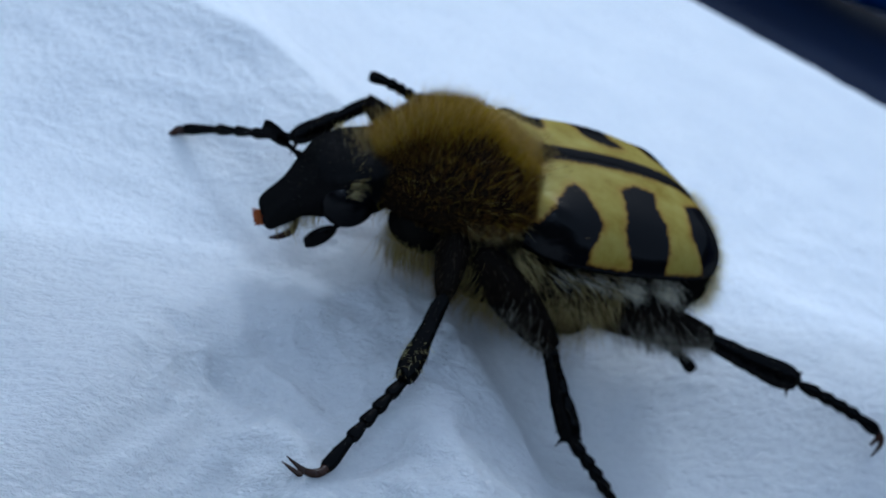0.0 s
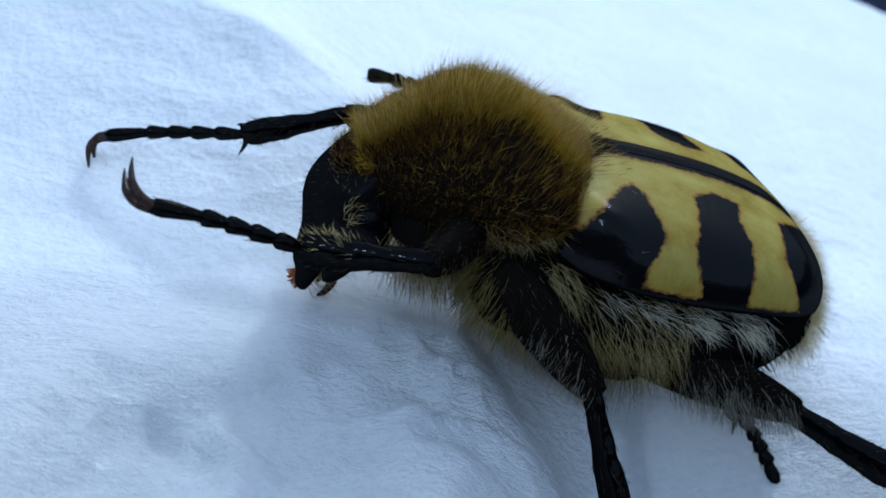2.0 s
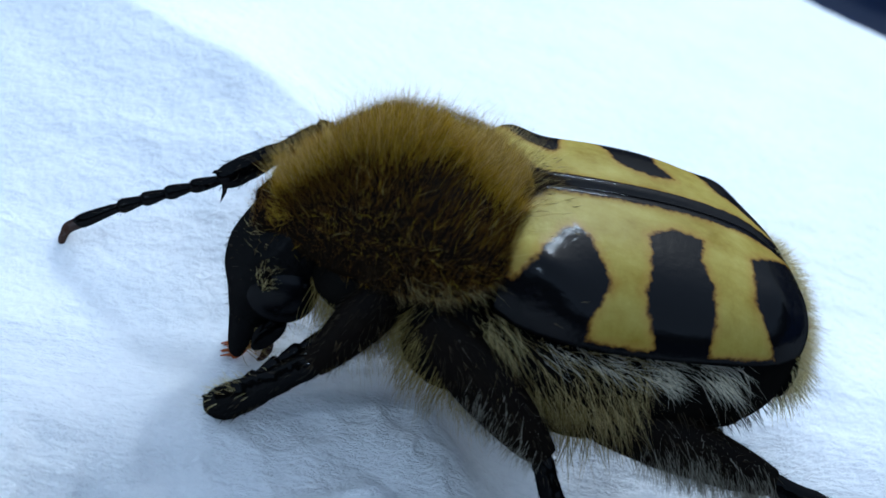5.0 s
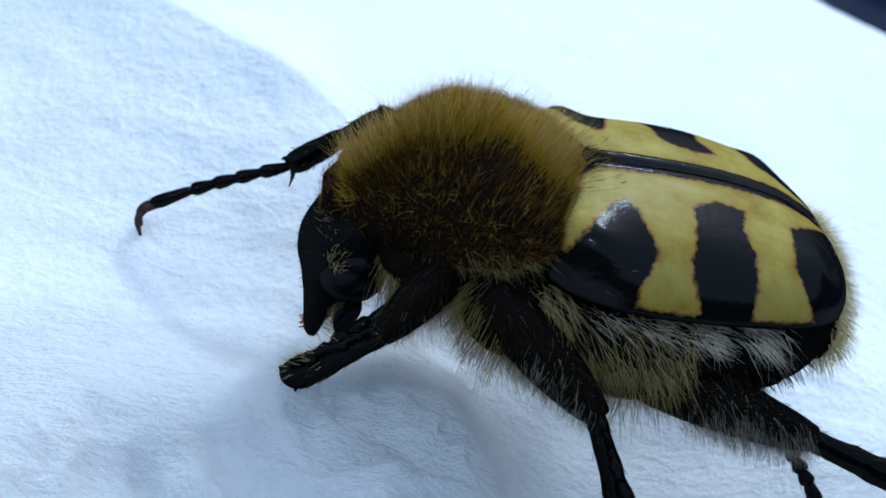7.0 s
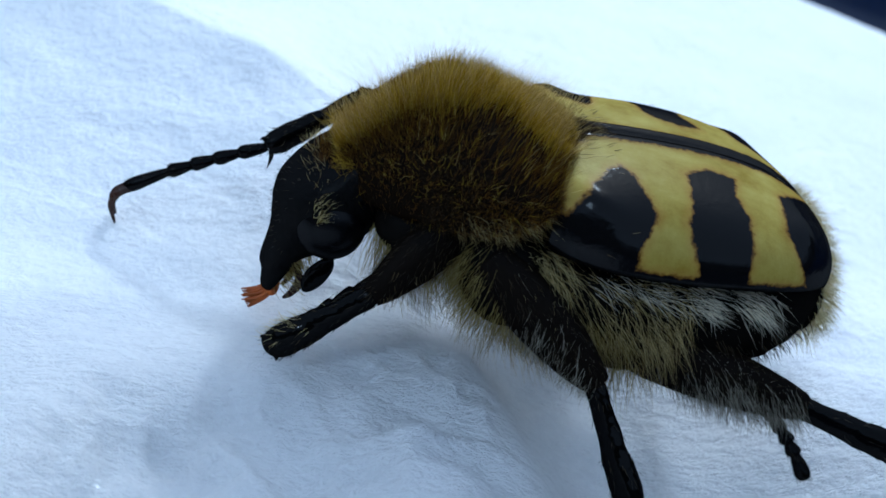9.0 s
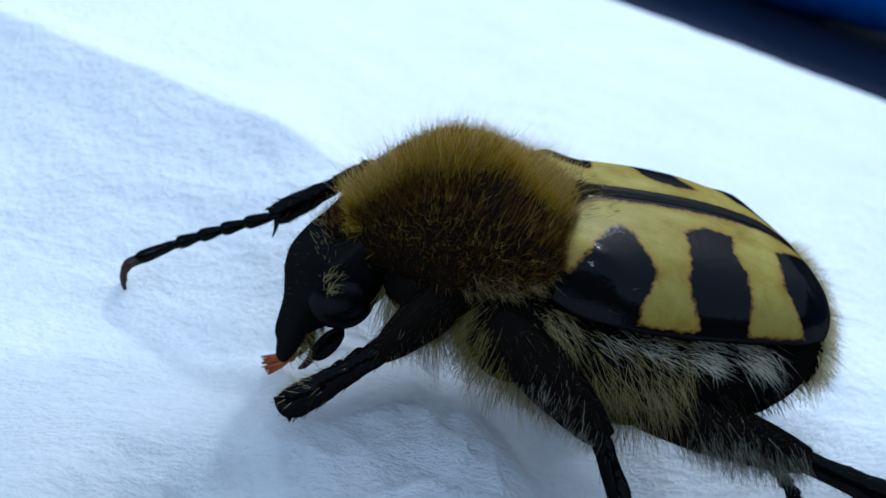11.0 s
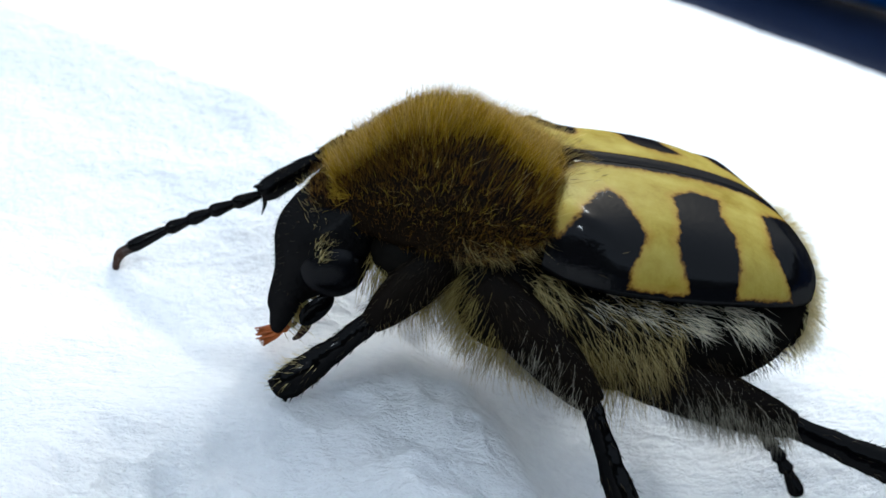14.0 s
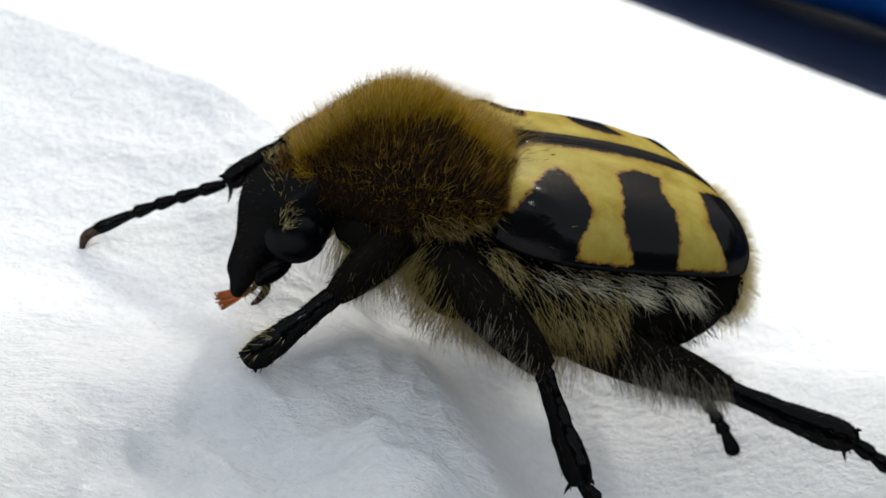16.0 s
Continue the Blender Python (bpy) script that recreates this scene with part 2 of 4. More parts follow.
def samples(bm, count, weight):
    """Random roots on a bmesh (millimetres): points and normals, with a density from weight(x, y, z, nx, ny, nz)."""
    bm.normal_update()
    tris = bm.calc_loop_triangles()
    p = np.array([[v.vert.co for v in t] for t in tris])
    nn = np.array([[v.vert.normal for v in t] for t in tris])
    area = np.linalg.norm(np.cross(p[:, 1] - p[:, 0], p[:, 2] - p[:, 0]), axis=1)
    c, nc = p.mean(1), nn.mean(1)
    w = area * np.clip([weight(*a, *b) for a, b in zip(c, nc)], 0, None)
    pick = rng.choice(len(w), count, p=w / w.sum())
    u = rng.random((count, 2))
    flip = u.sum(1) > 1
    u[flip] = 1 - u[flip]
    u = np.column_stack([1 - u.sum(1), u])[:, :, None]
    nrm = (nn[pick] * u).sum(1)
    return (p[pick] * u).sum(1), nrm / np.linalg.norm(nrm, axis=1)[:, None]


def hairs(name, roots, ways, lengths, material, parent, width=0.022, droop=(0, 0, -0.25), label="", clumps=0, bend=0.13):
    """Many tapered, bent three-sided hairs as one mesh of kind stuff. droop bends the far half, as a share of the length."""
    n = len(roots)
    ways = ways / np.linalg.norm(ways, axis=1)[:, None]
    lengths = np.broadcast_to(lengths, n)[:, None] * rng.uniform(0.65, 1.15, (n, 1))
    droop = np.broadcast_to(np.array(droop, float), (n, 3)) + rng.normal(0, bend, (n, 3))
    if clumps:
        c = roots[rng.choice(n, clumps, replace=False)]
        near = ((roots[:, None] - c[None]) ** 2).sum(2).argmin(1)
        droop += (c[near] - roots) * 0.75 / lengths
    side = np.cross(ways, rng.normal(size=(n, 3)))
    side /= np.linalg.norm(side, axis=1)[:, None]
    other = np.cross(ways, side)
    verts = []
    for s, r in ((-0.04, 1.0), (0.5, 0.75)):
        mid = roots + ways * lengths * s + droop * lengths * max(s, 0) ** 2
        for k in range(3):
            a = 2 * math.pi * k / 3
            verts.append(mid + (side * math.cos(a) + other * math.sin(a)) * width / 2 * r)
    verts.append(roots + ways * lengths + droop * lengths)
    v = np.stack(verts, 1).reshape(-1, 3) * MM
    face = np.array([[0, 1, 4], [0, 4, 3], [1, 2, 5], [1, 5, 4], [2, 0, 3], [2, 3, 5], [3, 4, 6], [4, 5, 6], [5, 3, 6]])
    f = (face[None] + 7 * np.arange(n)[:, None, None]).reshape(-1, 3)
    me = bpy.data.meshes.new(name)
    me.vertices.add(len(v))
    me.vertices.foreach_set("co", v.ravel())
    me.loops.add(f.size)
    me.loops.foreach_set("vertex_index", f.ravel())
    me.polygons.add(len(f))
    me.polygons.foreach_set("loop_start", np.arange(0, f.size, 3))
    me.update(calc_edges=True)
    me.materials.append(material)
    return mesh_object(name, me, parent, label, "stuff")


# ---- paper sheet and what lies round it ----
EDGE_A, EDGE_B = Vector((14.8, 41.8)), Vector((33.0, 22.8))
ALONG = (EDGE_B - EDGE_A).normalized()
INWARD = Vector((ALONG.y, -ALONG.x))


def step(x):
    x = min(max(x, 0.0), 1.0)
    return x * x * (3 - 2 * x)


def polygon_distance(px, py, poly):
    """Signed distance to a polygon: negative inside."""
    best, inside = 1e9, False
    for (ax, ay), (bx, by) in zip(poly, poly[1:] + poly[:1]):
        dx, dy = bx - ax, by - ay
        f = min(max(((px - ax) * dx + (py - ay) * dy) / (dx * dx + dy * dy), 0), 1)
        best = min(best, math.hypot(px - ax - f * dx, py - ay - f * dy))
        if (ay > py) != (by > py) and px < ax + dx * (py - ay) / dy:
            inside = not inside
    return -best if inside else best


# crest of the near fold in plan, closed on the viewer's side, and its height along x
FOLD = [(-40, -34), (-14, -10), (-10.3, -6.1), (-8.75, -4.4), (-7.25, -2.3), (-5.5, -2.2), (-3.9, -1.95), (-2.5, -1.35), (-1.4, -1.0), (-0.4, -1.1), (0.3, -2.0), (0.9, -3.3), (1.2, -4.8), (1.5, -8), (1.5, -34)]
FOLD_X, FOLD_Z = [-14, -8.5, -7.2, -4, -1.2, 0, 0.6, 1.2], [0.4, 0.6, 0.7, 0.9, 1.1, 0.9, 0.5, 0.0]


def hind_ground(x, y):
    """Height of the sheet under and beyond the hind body."""
    s = 0.57 * (x + 7.3) + 0.82 * (y - 9.1) - 0.045 * (min(max(x, -3), 7) + 3) ** 2
    z = 0.725 * step((s + 6.5) / 6.5) if s < 0 else 0.725 - 0.021 * s - 0.35 * step(s / 3.5)
    d = -0.33 - 0.18 * (x + 1.5) - y
    z -= 0.40 * (math.sqrt(d * d + 0.09) + d) / 2
    return z - step((x + 0.6) / 2.6) * step((2.5 - y) / 3.5) * step((9 - x) / 4) * step((y + 6) / 3.5)


def paper_height(x, y):
    """Height of the crumpled sheet: a rise behind the beetle, a fold in front of it and small wrinkles."""
    hind = hind_ground(x, y)
    p = Vector((x, y, 0))
    inside = -polygon_distance(x + 0.25 * noise.noise(p * 0.7), y + 0.2 * noise.noise(p * 0.8 + Vector((9, 0, 0))), FOLD) if x < 6 else -4
    crush = step((inside + 0.5) / 1.2)
    if x < 4:
        # slope that steepens up to a crest, beyond which the sheet sinks again
        s = 0.57 * (x + 7.3) + 0.82 * (y - 9.9)
        base = 0.55 + 0.07 * min(max(y, -4), 6) - 1.3 * step((x + 2.6) / 4.2)
        top = 3.0 - 2.2 * step((x + 5) / 8)
        lift = min(max((s + 7.5) / 7.5, 0), 1)
        plain = base + (top - base) * lift ** 1.7 if s < 0 else top - 0.1 * s * (top / 3) - 0.3 * step(s / 3)
        crest = float(np.interp(x, FOLD_X, FOLD_Z))
        if inside > 0:
            near = crest - 0.42 * step(inside / 1.2) + 0.6 * step((inside - 1.0) / 2.4) * step((x + 3.8) / 2.4) - (0.05 + 0.5 * step((-4.4 - x) / 2.5)) * max(inside - 1.0, 0)
        else:
            near = crest + (plain - crest) * step(-inside / 2.2)
        z = near + (hind - near) * step((x - 1.0) / 2.6)
    else:
        z = hind
    near = step((16 - abs(y - 2)) / 12)
    crumple = noise.turbulence(p * 0.42, 3, False, noise_basis="PERLIN_ORIGINAL")
    z += 0.22 * (crumple - 0.5) * (0.25 + 0.75 * near) * (0.3 + 0.7 * crush)
    # creases and small facets on the crushed side of the fold
    z += 0.5 * (0.35 - abs(noise.noise(Vector((x * 0.55 + 0.35 * y, y * 0.7 - 0.3 * x, 5.0))))) * step((inside - 0.2) / 1.2)
    z += 0.3 * (0.4 - abs(noise.noise(Vector((x * 1.2 + 0.4 * y, y * 1.6 - 0.3 * x, 9.0))))) * crush
    z += 0.12 * (0.4 - abs(noise.noise(Vector((x * 2.6, y * 3.4, 2.0))))) * crush
    z += 0.05 * noise.noise(p * 0.8) + 0.022 * noise.noise(p * 2.3)
    return z


def paper_sheet():
    us = np.concatenate([np.linspace(-70, 2, 36)[:-1], np.linspace(2, 44, 300)[:-1], np.linspace(44, 90, 26)])
    vs = np.concatenate([np.linspace(0, 14, 24)[:-1], np.linspace(14, 48, 250)[:-1], np.linspace(48, 80, 20)])
    bm = bmesh.new()
    grid = []
    for v in vs:
        row = []
        for u in us:
            bow = 1.0 - 0.006 * (u - 13) ** 2 * math.exp(-abs(u - 13) / 30)
            q = EDGE_A + ALONG * u + INWARD * (v - bow * math.exp(-v / 10))
            z = paper_height(q.x, q.y) - 0.5 * math.exp(-v / 0.8)
            row.append(bm.verts.new((q.x, q.y, z)))
        grid.append(row)
    for a, b in zip(grid, grid[1:]):
        for k in range(len(us) - 1):
            bm.faces.new((a[k], a[k + 1], b[k + 1], b[k]))
    bmesh.ops.recalc_face_normals(bm, faces=bm.faces)
    ob = part("paper_ground", bm, PAPER, None, "white crumpled tissue paper sheet under the beetle", "structure")
    mod = ob.modifiers.new("thickness", "SOLIDIFY")
    mod.thickness, mod.offset = 3.5 * MM, -1
    return ob


def table_top():
    bm = bmesh.new()
    bmesh.ops.create_grid(bm, x_segments=60, y_segments=60, size=1)
    for v in bm.verts:
        v.co = Vector((v.co.x * 400, v.co.y * 400 + 60, -6.5 + 0.3 * noise.noise(v.co * 9)))
    return part("table_ground", bm, TABLE, None, "dark navy table surface under the paper", "structure")


def fabric_roll():
    bm = bmesh.new()
    pts = [EDGE_A.to_3d() + ALONG.to_3d() * u - INWARD.to_3d() * (44 + 3 * math.sin(u * 0.05)) + Vector((0, 0, 0.5 + 0.6 * math.sin(u * 0.11))) for u in range(-90, 130, 20)]
    tube(bm, pts, [6.5 + 0.6 * math.sin(i * 1.7) for i in range(len(pts))], n=24, m=80)
    for v in bm.verts:
        v.co += noise.noise_vector(v.co * 0.15) * 0.8
    return tagged(part("blue_fabric", bm, BLUE, None), "bright blue fabric roll lying on the dark table", "fabric")


def sky_blocker():
    """An unseen dark screen, added behind the viewer to keep low sky light off."""
    bm = bmesh.new()
    loops = []
    for r in (340, 380):
        for hgt in ((-6, 35, 70, 105) if r == 340 else (105, 70, 35, -6)):
            loops.append([Vector((r * math.sin(a), -r * math.cos(a) + 30, hgt)) + noise.noise_vector(Vector((a * 4, hgt * 0.02, r))) * 12 for a in np.linspace(-1.9, 1.9, 40)])
    vs = [[bm.verts.new(p) for p in l] for l in loops]
    for a, b in zip(vs, vs[1:] + vs[:1]):
        for k in range(39):
            bm.faces.new((a[k], a[k + 1], b[k + 1], b[k]))
    for k in (0, 39):
        bm.faces.new([row[k] for row in vs])
    bmesh.ops.recalc_face_normals(bm, faces=bm.faces)
    return part("backdrop", bm, BLOCKER, None, "unseen dark screen added behind the viewer to hold off low sky light", "structure")


sky_blocker()
table_top()
paper_sheet()
fabric_roll()

# ---- the beetle ----
beetle = tagged(new("beetle"), "hairy black and yellow banded bee beetle on white paper", "beetle")


BANDS = (
    [(0.2, 67), (0.47, 67), (0.66, 57), (0.94, 42), (1.35, 28), (1.64, 22), (1.87, 28), (1.98, 38), (2.17, 52), (1.98, 65), (1.85, 76), (1.8, 100), (0.2, 100)],
    [(2.92, 22), (3.25, 18), (3.57, 15), (4.09, 18), (3.88, 32), (4.0, 44), (3.97, 64), (3.95, 100), (2.90, 100), (2.90, 85), (2.74, 68), (2.65, 55), (2.83, 39)],
    [(4.93, 23), (5.6, 15), (6.0, 10), (7.5, 6), (7.5, 100), (5.3, 100), (5.28, 88), (4.99, 69), (4.75, 48)],
)
ELY_X = [0.35, 0.8, 1.6, 2.8, 4.0, 5.0, 5.65, 6.2, 6.55, 6.75]
ELY_W = [2.3, 2.65, 2.9, 3.02, 2.98, 2.75, 2.42, 1.95, 1.3, 0.55]
ELY_S = [5.45, 5.52, 5.56, 5.55, 5.47, 5.3, 5.06, 4.75, 4.4, 4.15]
ELY_M = [4.3, 4.25, 4.23, 4.25, 4.25, 4.17, 4.05, 3.92, 3.82, 3.78]


def elytron(side):
    """One wing case. side: -1 or 1 along y."""
    bm = bmesh.new()
    lay = bm.verts.layers.float.new("band")
    grid = []
    prof = curve_through(np.column_stack([ELY_X, ELY_W, ELY_S, ELY_M]), 110)
    for x, w, zs, zm in prof:
        row = []
        for k in range(62):
            th = 92 * k / 57 if k < 58 else 92 + (k - 57) * 20
            a = radians(min(th, 92))
            bulge = 0.2 * math.exp(-((x - 1.0) / 0.5) ** 2 - ((th - 55) / 15) ** 2) + 0.09 * math.exp(-((x - 5.35) / 0.4) ** 2 - ((th - 44) / 16) ** 2)
            y = 0.008 + (w - 0.008) * math.sin(a) ** 0.95 + bulge * 0.5
            z = zm + (zs - zm) * max(math.cos(a), 0) ** 0.75 + 0.06 * math.sin(2 * a) ** 2 * (1 - 0.7 * step((x - 3) / 2.5)) + bulge
            z -= 0.03 * math.exp(-(y / 0.14) ** 2)
            z += 0.05 * math.exp(-((y - 0.22) / 0.12) ** 2) * step((6 - x) / 3)
            if k >= 58:
                q = k - 57
                y -= 0.06 * q * q * 0.5
                z -= 0.05 * q - 0.004 * q * q
            v = bm.verts.new((x, y * side, z))
            d = min(polygon_distance(x, th * 0.034, [(px, pt * 0.034) for px, pt in b]) for b in BANDS)
            d = min(d + 0.07, (y - 0.3) * 1.2, (88 - th) * 0.034, (x - 0.42 - 1.0 * math.exp(-(y / 0.75) ** 2)) * 0.8)
            v[lay] = d
            row.append(v)
        grid.append(row)
    for a, b in zip(grid, grid[1:]):
        for k in range(61):
            bm.faces.new((a[k], a[k + 1], b[k + 1], b[k]))
    bmesh.ops.recalc_face_normals(bm, faces=bm.faces)
    if sum(f.normal.z for f in bm.faces) < 0:
        bmesh.ops.reverse_faces(bm, faces=bm.faces)
    roots, nrm = samples(bm, 90, lambda x, y, z, a, b, c: max(0.05, 1.2 - abs(y)) * (2.5 if x < 1.7 else 0.02))
    ob = part("elytron", bm, ELYTRON, beetle, "glossy yellow wing case with three black bands")
    ways = nrm * 0.35 + np.array([0.9, 0, 0.1]) + rng.normal(0, 0.15, (len(roots), 3))
    hairs("hair", roots, ways, 0.2, TAN, ob, 0.010, (0, 0, -0.1))
    return ob


def front_body():
    bm = loft([(-3.6, 4.2, 0.4, 0.12, 0.45), (-3.25, 4.3, 0.75, 0.40, 0.6), (-2.8, 4.3, 1.2, 0.88, 0.5), (-2.1, 4.3, 1.75, 1.46, 0.45), (-1.2, 4.4, 2.27, 1.66, 0.34),
               (-0.5, 4.55, 2.48, 1.38, 0.26), (-0.05, 4.75, 2.46, 1.0, 0.24), (0.28, 4.9, 2.3, 0.74, 0.22), (0.5, 5.0, 1.95, 0.62, 0.2), (0.75, 5.08, 1.45, 0.5, 0.15), (0.95, 5.12, 0.8, 0.42, 0.1)], 50, 44, 2.25, 0.04)
    # gold kept to the crown; browner flank hair has shade in its colour too
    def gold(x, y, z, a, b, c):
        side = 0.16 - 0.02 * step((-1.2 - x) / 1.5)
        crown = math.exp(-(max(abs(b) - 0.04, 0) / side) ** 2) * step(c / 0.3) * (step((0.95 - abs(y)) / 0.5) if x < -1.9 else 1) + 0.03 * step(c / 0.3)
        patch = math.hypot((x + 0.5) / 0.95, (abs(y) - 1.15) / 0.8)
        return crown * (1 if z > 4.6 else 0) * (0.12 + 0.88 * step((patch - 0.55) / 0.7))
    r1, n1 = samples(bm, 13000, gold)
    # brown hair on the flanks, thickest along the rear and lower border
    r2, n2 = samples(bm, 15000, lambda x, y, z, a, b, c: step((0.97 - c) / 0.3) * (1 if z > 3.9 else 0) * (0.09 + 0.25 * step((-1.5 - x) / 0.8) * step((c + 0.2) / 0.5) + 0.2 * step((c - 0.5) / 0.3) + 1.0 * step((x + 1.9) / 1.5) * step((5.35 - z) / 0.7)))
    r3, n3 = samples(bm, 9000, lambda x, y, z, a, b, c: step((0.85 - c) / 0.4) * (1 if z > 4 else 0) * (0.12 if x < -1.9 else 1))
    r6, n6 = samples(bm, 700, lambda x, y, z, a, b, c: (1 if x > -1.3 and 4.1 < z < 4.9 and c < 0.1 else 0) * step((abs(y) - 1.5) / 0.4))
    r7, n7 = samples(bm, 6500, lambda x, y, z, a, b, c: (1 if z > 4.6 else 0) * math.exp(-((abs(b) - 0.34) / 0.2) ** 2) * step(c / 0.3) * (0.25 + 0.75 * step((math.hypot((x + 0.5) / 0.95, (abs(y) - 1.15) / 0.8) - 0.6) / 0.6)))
    r4, n4 = samples(bm, 260, lambda x, y, z, a, b, c: step((0.7 - c) / 0.3) * (1 if z > 4 else 0))
    ob = part("pronotum", bm, PLUSH, beetle, "black pronotum under dense golden hair")
    k = len(r1)
    # the coat lies close to the body along the rear border
    flat = lambda r, w: np.column_stack([np.where(r[:, 0] > -0.7, np.minimum(w[:, 0], 0.12), w[:, 0]), w[:, 1], w[:, 2]])
    w1 = n1 * 1.0 + np.array([0.1, 0, 0.35]) + rng.normal(0, 0.17, (k, 3))
    ln = 0.25 + 0.28 * np.exp(-((r1[:, 0] + 1.0) / 1.1) ** 2)
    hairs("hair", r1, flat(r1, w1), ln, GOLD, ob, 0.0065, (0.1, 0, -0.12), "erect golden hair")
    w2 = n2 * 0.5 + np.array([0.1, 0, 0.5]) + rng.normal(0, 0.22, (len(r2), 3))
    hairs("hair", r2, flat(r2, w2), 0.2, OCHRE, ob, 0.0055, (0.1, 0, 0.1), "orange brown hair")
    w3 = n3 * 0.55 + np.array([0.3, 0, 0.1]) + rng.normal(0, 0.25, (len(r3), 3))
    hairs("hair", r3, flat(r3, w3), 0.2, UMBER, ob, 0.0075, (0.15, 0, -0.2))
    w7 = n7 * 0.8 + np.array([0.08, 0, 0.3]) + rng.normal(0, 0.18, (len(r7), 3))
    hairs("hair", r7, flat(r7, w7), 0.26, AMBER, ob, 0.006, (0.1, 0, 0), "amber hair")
    r5, n5 = r1[:2200], n1[:2200]
    hairs("hair", r5, n5 + np.array([0.1, 0, 0.2]) + rng.normal(0, 0.22, (2200, 3)), 0.8, CREST, ob, 0.0055, (0.1, 0, -0.1), "pale hair tips")
    hairs("hair", r6, n6 * 0.6 + np.array([0.55, 0, -0.1]) + rng.normal(0, 0.3, (len(r6), 3)), 0.34, STRAW, ob, 0.006, (0.15, 0, -0.35), "tan hair along the lower border", 70)
    m = 260
    a = rng.uniform(-0.95, 0.95, m)
    rim = np.column_stack([-3.35 + rng.uniform(0, 0.35, m), 1.35 * np.sin(a), 4.27 + 0.42 * np.cos(a) + rng.uniform(-0.02, 0.1, m)])
    hairs("hair", rim, np.array([-0.55, 0, 0.5]) + rng.normal(0, 0.3, (m, 3)), 0.3, GOLD, ob, 0.008, (0, 0, -0.2), "golden front fringe")
    w4 = n4 * 0.8 + rng.normal(0, 0.3, (len(r4), 3))
    hairs("hair", r4, w4, 0.2, GOLD, ob, 0.009, (0.15, 0, -0.2))
    return ob


def scutellum():
    bm = loft([(0.7, 5.42, 0.6, 0.2, 0.2), (1.0, 5.46, 0.5, 0.16, 0.2), (1.35, 5.5, 0.32, 0.12, 0.2), (1.65, 5.5, 0.06, 0.06, 0.1)], 14, 18)
    roots, nrm = samples(bm, 420, lambda x, y, z, a, b, c: max(c, 0))
    ob = part("scutellum", bm, DULL, beetle)
    hairs("hair", roots, nrm * 0.3 + np.array([0.9, 0, 0.1]) + rng.normal(0, 0.2, (len(roots), 3)), 0.26, UMBER, ob, 0.009)


